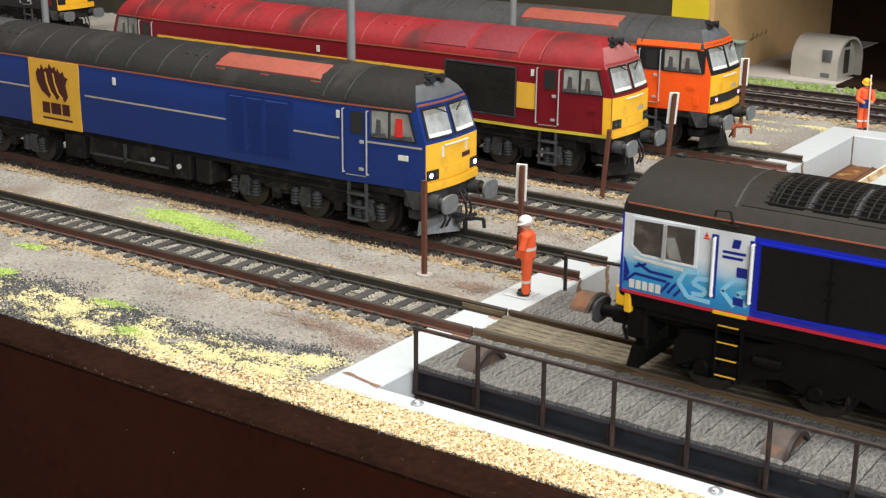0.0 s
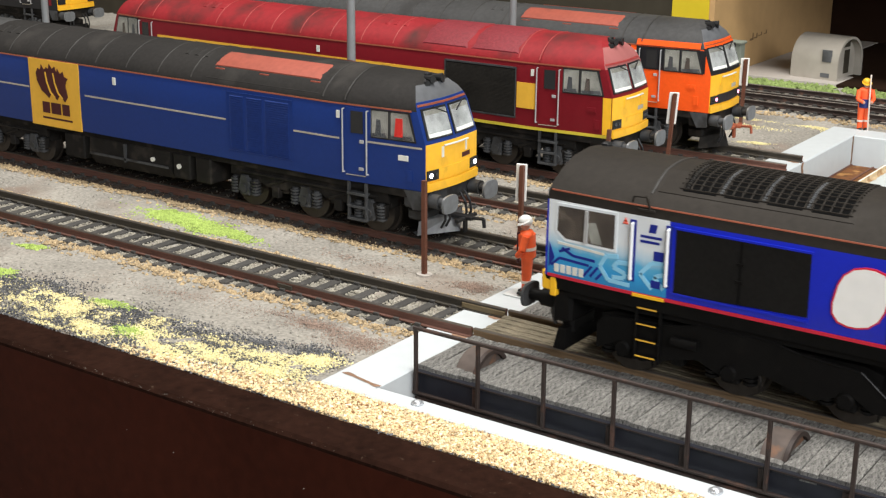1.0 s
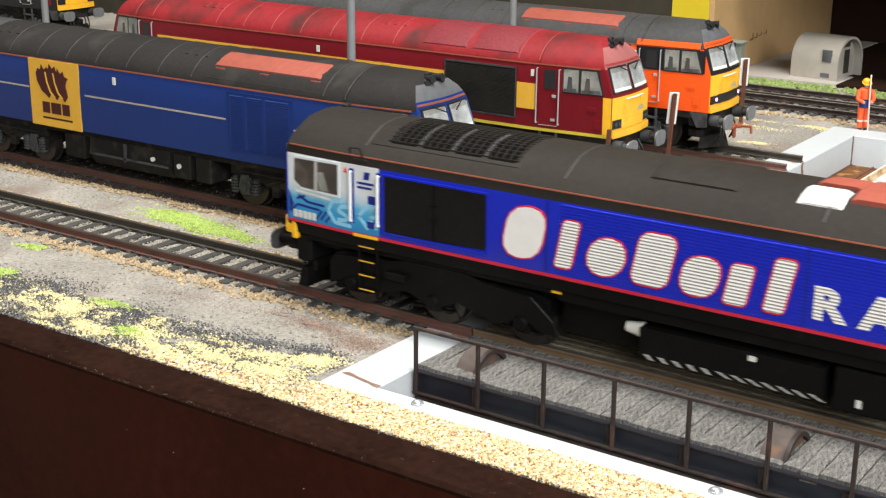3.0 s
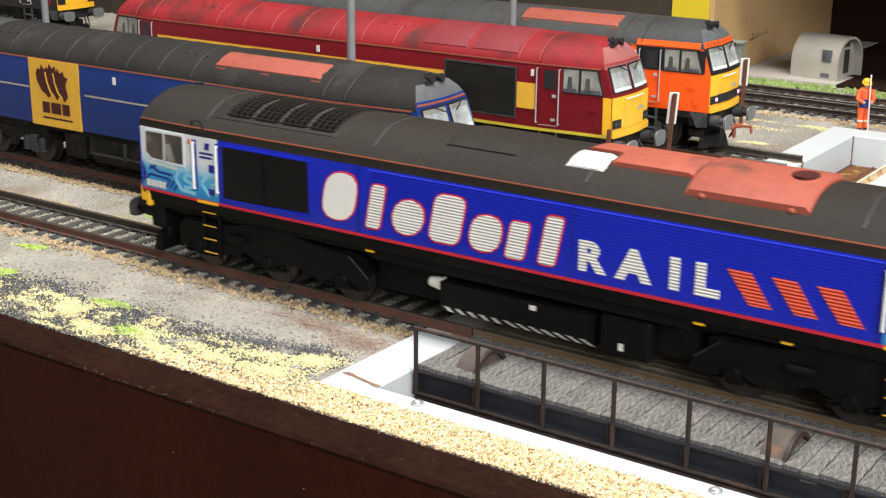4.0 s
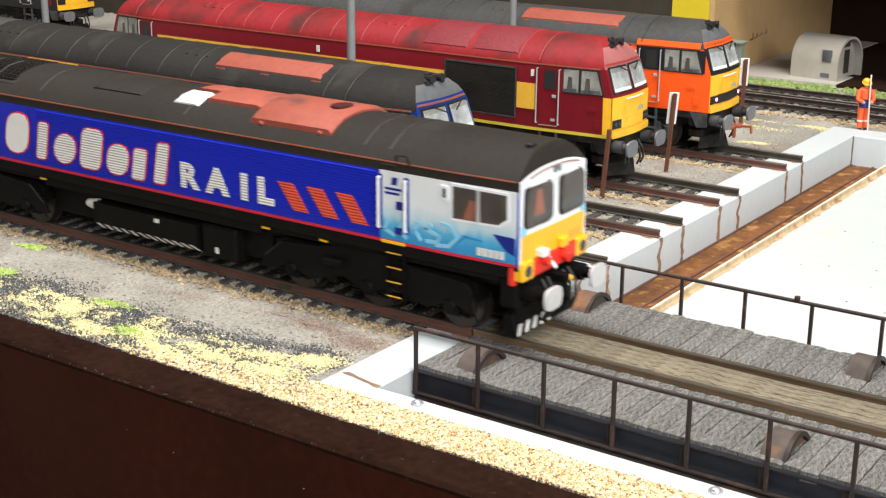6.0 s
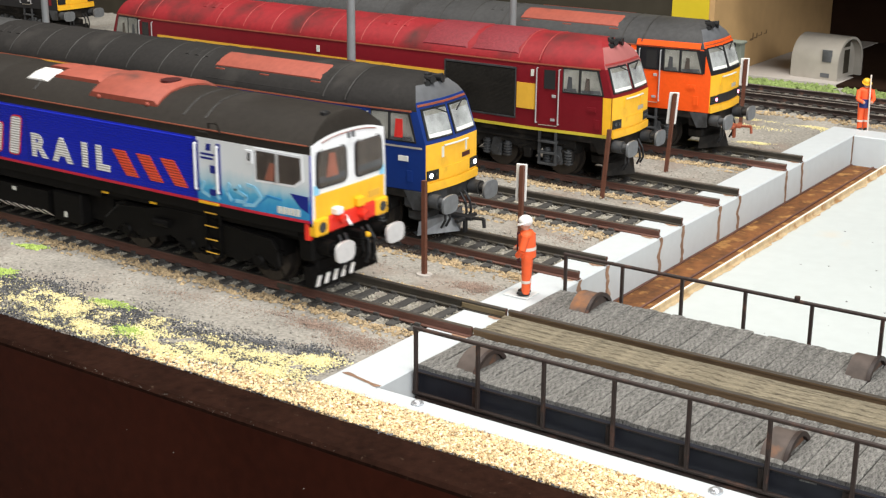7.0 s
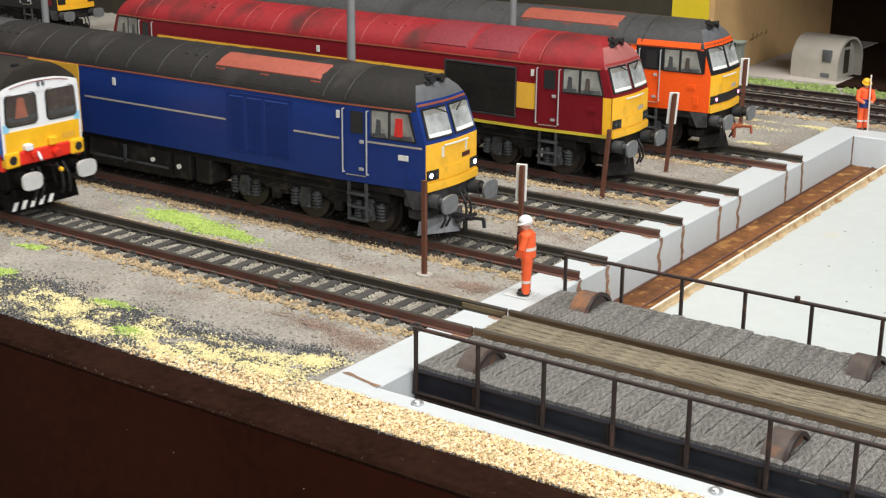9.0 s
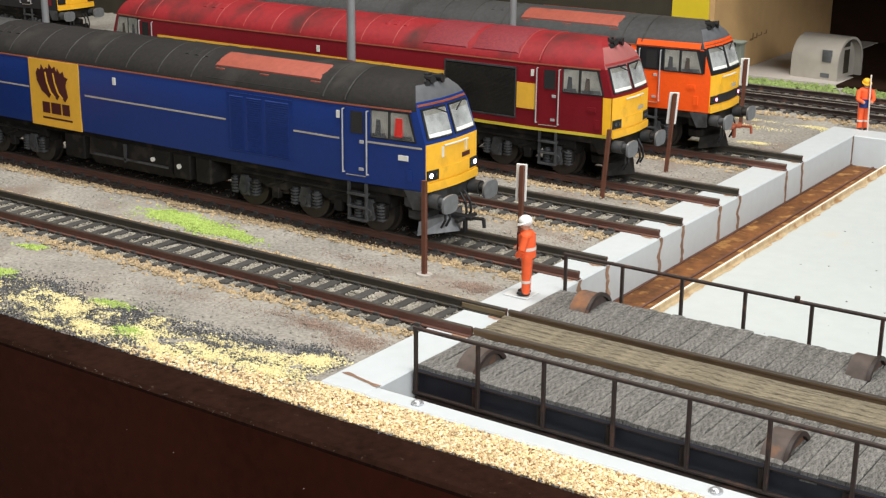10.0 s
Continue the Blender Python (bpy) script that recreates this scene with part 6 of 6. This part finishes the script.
    for cx in (-84, 84):
        bg = bogie(loco, cx, UNDER66, UNDER66, wheels)
        for sg in (-1, 1):
            y0, y1 = sorted((sg * 14.4, sg * 15.6))
            pl = [(-34, 12), (-32, 14.5), (-14, 15.6), (-8, 17.0), (10, 17.0), (16, 15.6), (30, 14.6), (36, 10.0), (38, 6.2), (33, 6.0), (28, 9.0), (20, 5.6), (8, 8.8), (0, 5.4), (-8, 8.8), (-20, 5.6), (-28, 9.0), (-34, 6.0)]
            if cx > 0:
                pl = [(-a, c) for a, c in pl]
            part("side_frame", Shape().prism(pl, "y", y0, y1), UNDER66, bg, "smooth black side frame")
            edge = [(a, sg * 15.5, c) for a, c in pl[:9]]
            part("frame_edge", Shape().path(edge, 0.32, 6), UNDER66, bg, smooth=50)
            for ax in (-27, 0, 27):
                part("axle_cover", Shape().rod((ax, sg * 15.4, 7.4), (ax, sg * 16.3, 7.4), 2.1, 14, 1.6), UNDER66, bg, smooth=40)
                part("sand_pipe", Shape().path([(ax + 6.5, sg * 15.0, 12.0), (ax + 7.6, sg * 15.2, 7.0), (ax + 6.4, sg * 12.0, 3.0)], 0.3), UNDER, bg, smooth=40)
            part("brake_cylinder", Shape().rod((-14, sg * 16.4, 12.4), (-7.5, sg * 16.4, 12.4), 1.2, 12), UNDER66, bg, smooth=40)
            part("frame_rib", Shape().path([((-1 if cx > 0 else 1) * 30, sg * 15.7, 14.8), ((-1 if cx > 0 else 1) * 36.5, sg * 15.7, 9.6)], 0.14), UNDER_GREY, bg)
    part("underframe", Shape().box(-126, 126, -15.5, 15.5, 17.0, 22.2), UNDER66, loco)
    part("floor_plate", Shape().box(-126, 126, -12, 12, 14.6, 17.0), UNDER66, loco)
    # black blocks added to keep the gaps between bogies and tank dark
    part("centre_sill", Shape().box(-124, 124, -6, 6, 8.2, 14.6), UNDER66, loco)
    for x0, x1 in ((-47, -24.2), (36.2, 47)):
        part("equipment_bay", Shape().box(x0, x1, -11.5, 11.5, 6.4, 14.6), UNDER66, loco)
    tank = part("fuel_tank", Shape().prism([(-15.5, 13.6), (-15.5, 7.0), (-13.6, 5.0), (13.6, 5.0), (15.5, 7.0), (15.5, 13.6)], "x", -24, 20.5), UNDER66, loco, "black fuel tank with white hatched edge")
    for k in range(12):
        x = -22.8 + k * 3.65
        lean = 0.6 if k < 5 else 2.0
        part("hatch_stripe", Shape().add([(x, -15.7, 7.1), (x + 1.7, -15.7, 7.1), (x + 1.7 + lean, -13.85, 5.15), (x + lean, -13.85, 5.15), (x, -15.2, 7.1), (x + 1.7, -15.2, 7.1)], [(0, 3, 2, 1), (0, 1, 5, 4)]), WHITE66, tank)
    part("air_tank", Shape().rod((-28.4, -13.2, 12.2), (-24.2, -13.2, 12.2), 1.3, 14, 2.0), PALE, loco, "pale air tank end", smooth=40)
    part("equipment_box", Shape().box(22.5, 36, -15.3, 15.3, 4.6, 14.6, 0.6), UNDER66, loco)
    part("box_notice", Shape().box(3.2, 5.0, -15.75, -15.5, 11.6, 12.8), PALE, loco)
    part("box_notice", Shape().box(28, 29.2, -15.55, -15.3, 6.4, 8.2), PALE, loco)
    part("cable_tray", Shape().box(-46, 46, -15.4, -13.0, 15.6, 17.0).box(-46, 46, 13.0, 15.4, 15.6, 17.0), UNDER66, loco)
    for x in (-48, 47, 68):
        part("yellow_tag", Shape().box(x, x + 2.6, -15.9, -15.4, 17.4, 18.0), YELLOW66, loco)
    return loco, wheels


MOVER, MOVER_WHEELS = class66()

# ---- rear locomotive beyond the orange one: only its yellow nose shows ----
class60("far", -481 - 131, 272.0, BLACK_SIDE, ROOF, BLACK_SIDE, None, "black model locomotive with a yellow nose on the far track", SEAM, POST_GREY, ROOF)


# ---- lamp masts, stop boards, figures, small things ----
def mast(x, y, r, lean=0.0):
    m = thing("lamp_mast", "plain grey tubular lamp mast between the tracks", "lamp mast", "lamp masts", at=(x, y, GROUND_Z))
    part("pole", Shape().rod((0, 0, -0.5), (lean, 0, 150), r, 14, r * 0.92), POST_GREY, m, smooth=50)
    part("base_collar", Shape().rod((0, 0, -0.2), (0, 0, 3), r * 1.5, 14), POST_GREY, m, smooth=50)
    part("lamp_head", Shape().box(-10, 10, -4, 4, 150, 154, 1.2), POST_GREY, m)


mast(-115.8, 86.0, 1.55, 1.5)
mast(-279.5, 86.0, 1.5, 1.5)
mast(-113.8, 190.0, 1.45, 1.5)


def stop_board(x, y, h, board, lean, turn, seed):
    t = thing("stop_board", "white stop board with a red-brown bar on a rusty post" if board else "bare rusty square post beside the track", "sign" if board else "post", "lineside signs" if board else "lineside posts", at=(x, y, GROUND_Z))
    part("post", Shape().add([(a * 0.65 + lean * k, b * 0.65, (-0.6, h)[k]) for k in (0, 1) for a, b in ((-1, -1), (1, -1), (1, 1), (-1, 1))], [(0, 3, 2, 1), (4, 5, 6, 7), (0, 1, 5, 4), (1, 2, 6, 5), (2, 3, 7, 6), (3, 0, 4, 7)]), SIGN_POST, t)
    if board:
        c, d = math.cos(radians(turn)), math.sin(radians(turn))
        def rot(shape):
            return Shape().add([(x_ * c - y_ * d - 0.8 + lean * (z_ / h), x_ * d + y_ * c + 1.0, z_) for x_, y_, z_ in shape.v], shape.f)
        b = part("board", rot(Shape().box(-1.9, 1.9, -0.25, 0.25, h - 12.2, h + 0.3, 0.2)), SIGN_WHITE, t, "white board")
        part("bar", rot(Shape().box(-0.75, 0.75, -0.45, -0.26, h - 11.0, h - 0.8)), SIGN_POST, b)


stop_board(-42.0, 28.2, 29.4, False, 0.0, 0, 1)
stop_board(-41.3, 138.3, 25.6, False, 2.0, 0, 2)
stop_board(-39.6, 187.4, 31.2, True, 2.2, 22, 3)
stop_board(-37.5, 75.5, 25.2, True, 0.4, 10, 4)
stop_board(-48.9, 282.0, 30.8, True, 0.6, 25, 5)
tagged(solid("post_foot", Shape().add([(-42 + 2.6 * math.cos(a), 28.2 + 2.2 * math.sin(a), z) for z, k in ((-1.2, 1), (-0.55, 1)) for a in np.linspace(0, 5.8, 9)], [tuple(range(9))[::-1], tuple(range(9, 18))] + [(i, (i + 1) % 9, 9 + (i + 1) % 9, 9 + i) for i in range(9)]), PLATFORM), "pale dab of plaster round the post foot", "plaster")


def figure(x, y, z, turn, helmet, pole, label):
    """A small painted model figure, one mesh."""
    s = Shape()
    # slots: 0 suit, 1 helmet, 2 boots, 3 plain, 4 tape, 5 dark
    for sg in (-1, 1):
        s.ball((0.6, sg * 1.35, 0.7), 2.0, 1.05, 0.8, slot=2)
        s.rod((0, sg * 1.3, 0.8), (-0.1, sg * 1.25, 6.2), 1.15, 10, 1.3)
        s.rod((-0.1, sg * 1.25, 6.0), (-0.2, sg * 1.1, 11.6), 1.3, 10, 1.65)
        s.rod((-0.02, sg * 1.3, 4.0), (-0.02, sg * 1.3, 4.8), 1.36, 10, slot=4)
    s.ball((-0.2, 0, 11.8), 2.0, 2.8, 1.9)
    s.rod((-0.2, 0, 11.5), (0.1, 0, 18.2), 2.5, 12, 2.5)
    s.ball((0.1, 0, 18.0), 2.2, 3.1, 1.6)
    s.rod((-0.1, 0, 13.6), (-0.05, 0, 14.5), 2.62, 12, 2.62, slot=4 if not pole else 5)
    if pole:
        s.rod((-0.2, 0, 10.6), (0.0, 0, 13.6), 2.66, 12, 2.66, slot=5)
    s.rod((0.3, 0, 18.5), (0.6, 0, 20.0), 1.0, 8, slot=3)
    s.ball((0.75, 0, 21.2), 1.65, 1.45, 1.8, slot=3)
    s.ball((0.55, 0, 22.0), 2.1, 1.9, 1.7, slot=1)
    s.rod((0.8, 0, 21.55), (0.95, 0, 21.85), 2.3, 14, 2.1, slot=1)
    for sg in (-1, 1):
        el = (1.0, sg * 3.6, 14.2)
        s.rod((0.0, sg * 2.9, 18.2), el, 1.15, 8, 1.05)
        hand = (3.4, sg * 1.8, 13.2) if (pole or sg < 0) else (2.4, sg * 2.6, 12.2)
        s.rod(el, hand, 1.0, 8, 0.8)
        s.ball(hand, 0.75, 0.7, 0.75, slot=3)
    if pole:
        s.rod((3.9, 1.0, -0.0), (3.6, 0.4, 25.5), 0.35, 6, slot=4)
    else:
        s.box(2.0, 2.9, -1.0, 0.6, 9.5, 18.6, 0.2, slot=5)
    ob = solid("model_figure", s, [SUIT, helmet, BOOT, SKIN, SILVER_TAPE, NAVY if pole else LOGO_DARK], label, "model figure", "model figures", smooth=50)
    ob.matrix_world = pose(x * 0.001, y * 0.001, z * 0.001, 0, 0, turn)
    return ob


figure(-5.6, 27.4, 0.42, 205, HELMET, False, "orange-suited model figure with white helmet on the pit edge")
figure(-1.6, 306.5, -0.7, -50, HELMET_Y, True, "orange-suited model figure with yellow helmet holding a pole")
solid("figure_base", Shape().box(-11.6, -3.4, 24.2, 31.4, 0.02, 0.42, 0.15), mat("milky_plastic", (0.62, 0.64, 0.63), 0.3, vary=0.08), "pale milky square plastic base under the figure", "base")

# grey-green lineside cabinet behind the orange cab
cab_box = thing("lineside_cabinet", "grey-green lineside cabinet on a post", "cabinet", at=(-59.5, 297.0, GROUND_Z))
part("post", Shape().box(-1, 1, -1, 1, -0.5, 26), PHONE, cab_box)
part("body", Shape().box(-3.2, 3.2, -2.5, 2.5, 26, 35, 0.5), PHONE, cab_box)
part("hood", Shape().box(-3.8, 3.8, -3.1, 3.1, 34.8, 36.2, 0.4), PHONE, cab_box)

# ---- background: boxes and boards behind the layout ----
box = thing("cardboard_box", "large tan cardboard box with a yellow corner band", "box", at=(0, 0, 0))
part("side_panel", Shape().box(-109, -106, 376, 556, -1.2, 330), CARD, box, "tan side of the box with a dark scribble")
part("front_panel", Shape().box(-820, -130, 376, 379, -1.2, 330), OLIVE, box, "dark olive front of the box")
part("corner_band", Shape().box(-130, -109, 375.5, 379, -1.2, 330), YELLOW_CARD, box, "yellow band at the box corner")
scrib = Shape()
for k, (y, z, l, w) in enumerate(((426, 15.0, 5, 5.0), (432, 15.6, 4.5, 3.4), (438, 16.2, 5, 2.6), (446, 16.4, 4, 2.8))):
    scrib.box(-106.0, -105.9, y, y + l, z, z + w * 0.22).box(-106.0, -105.9, y + l * 0.7, y + l, z, z + w * 0.8)
part("scribble", scrib, INK, box, "dark unreadable scribble")
solid("back_board", Shape().box(-108, 700, 557, 566, -1.5, 330), DARK_BOARD, "dark brown back board behind the layout", "board", kind="structure")
solid("card_base", Shape().box(-105.5, -47.0, 401, 428, -1.4, 0.9, 0.2).box(-105.5, -75, 428, 556, -1.4, 0.9, 0.2), PLATFORM, "pale grey card base behind the turf", "card base")
solid("dark_mat", Shape().box(-46.8, 320, 401, 556.5, -1.4, 0.7).box(-74.8, -47.0, 428.2, 556.5, -1.4, 0.7), DARK_BOARD, "dark brown mat behind the hut", "mat")
# out-of-view board, added only to cut the light on the back wall
solid("shelf_board", Shape().box(-105.8, 700, 380, 556.8, 92, 102), DARK_BOARD, "unseen dark brown board added to shade the back of the layout", "board", kind="structure")
hut = thing("curved_hut", "grey-white card hut with a curved roof and open arch", "hut", at=(-62.4, 424.5, 0.9), rz=-8)
n = 16
R = 14.0
outer = [(R * math.cos(math.pi * i / n) * 1.0, 9.0 + 13.0 * math.sin(math.pi * i / n)) for i in range(n + 1)]
inner = [((R - 1.4) * math.cos(math.pi * i / n), 9.0 + 11.6 * math.sin(math.pi * i / n)) for i in range(n + 1)]
outer = [(R, 0)] + outer + [(-R, 0)]
inner = [(R - 1.4, 0)] + inner + [(-R + 1.4, 0)]
s = Shape()
s.grid([[(-12, a, b) for a, b in outer], [(15, a, b) for a, b in outer]])
s.grid([[(-12, a, b) for a, b in inner], [(15, a, b) for a, b in inner]])
for x in (-12, 15):
    s.grid([[(x, a, b) for a, b in outer], [(x, a, b) for a, b in inner]])
part("barrel", s, HUT, hut, smooth=40)
end = Shape().prism([(a * 0.97, b * 0.98) for a, b in inner], "x", 10.5, 11.2)
part("end_wall", end, HUT, hut)
part("door", Shape().box(11.2, 11.5, 0, 5.5, 2, 14.5), OLIVE, hut, "dark door opening")
part("window", Shape().box(11.2, 11.5, -1, 5.5, 16, 20), OLIVE, hut, "dark window opening")
part("window", Shape().box(6.0, 11.0, -14.4, -13.2, 9.6, 15.8), DOME, hut, "dark side window")
part("window", Shape().box(5.5, 10.5, -14.2, -13.8, 1.4, 3.6), DOME, hut)


# ---- what moves ----
PLACES = ((0, 178.7), (0.5, 169.9), (1.0, 158.5), (1.5, 142.6), (2.0, 122.3), (2.5, 101.5), (3.8, 29.5), (4.0, 18.4), (4.5, -9.2), (5.0, -43.5), (5.5, -77.3), (5.7, -92.2),
          (6.8, -166.5), (7.0, -179.7), (7.5, -211.4), (8.0, -245.0), (8.5, -277.4), (9.0, -310.8), (9.5, -344.0), (10.0, -377.2))


def motions():
    walk(MOVER, [(t, pose(x * 0.001, 0, RAIL_Z * 0.001)) for t, x in PLACES])
    ts = [p[0] for p in PLACES]
    xs = [p[1] for p in PLACES]
    for o, ax in MOVER_WHEELS:
        rows = []
        for k in range(101):
            t = k * 0.1
            x = float(np.interp(t, ts, xs))
            rows.append((t, pose(ax * 0.001, 0, 0.007, 0, math.degrees((x - xs[0]) / 7.0), 0)))
        walk(o, rows)


motions()
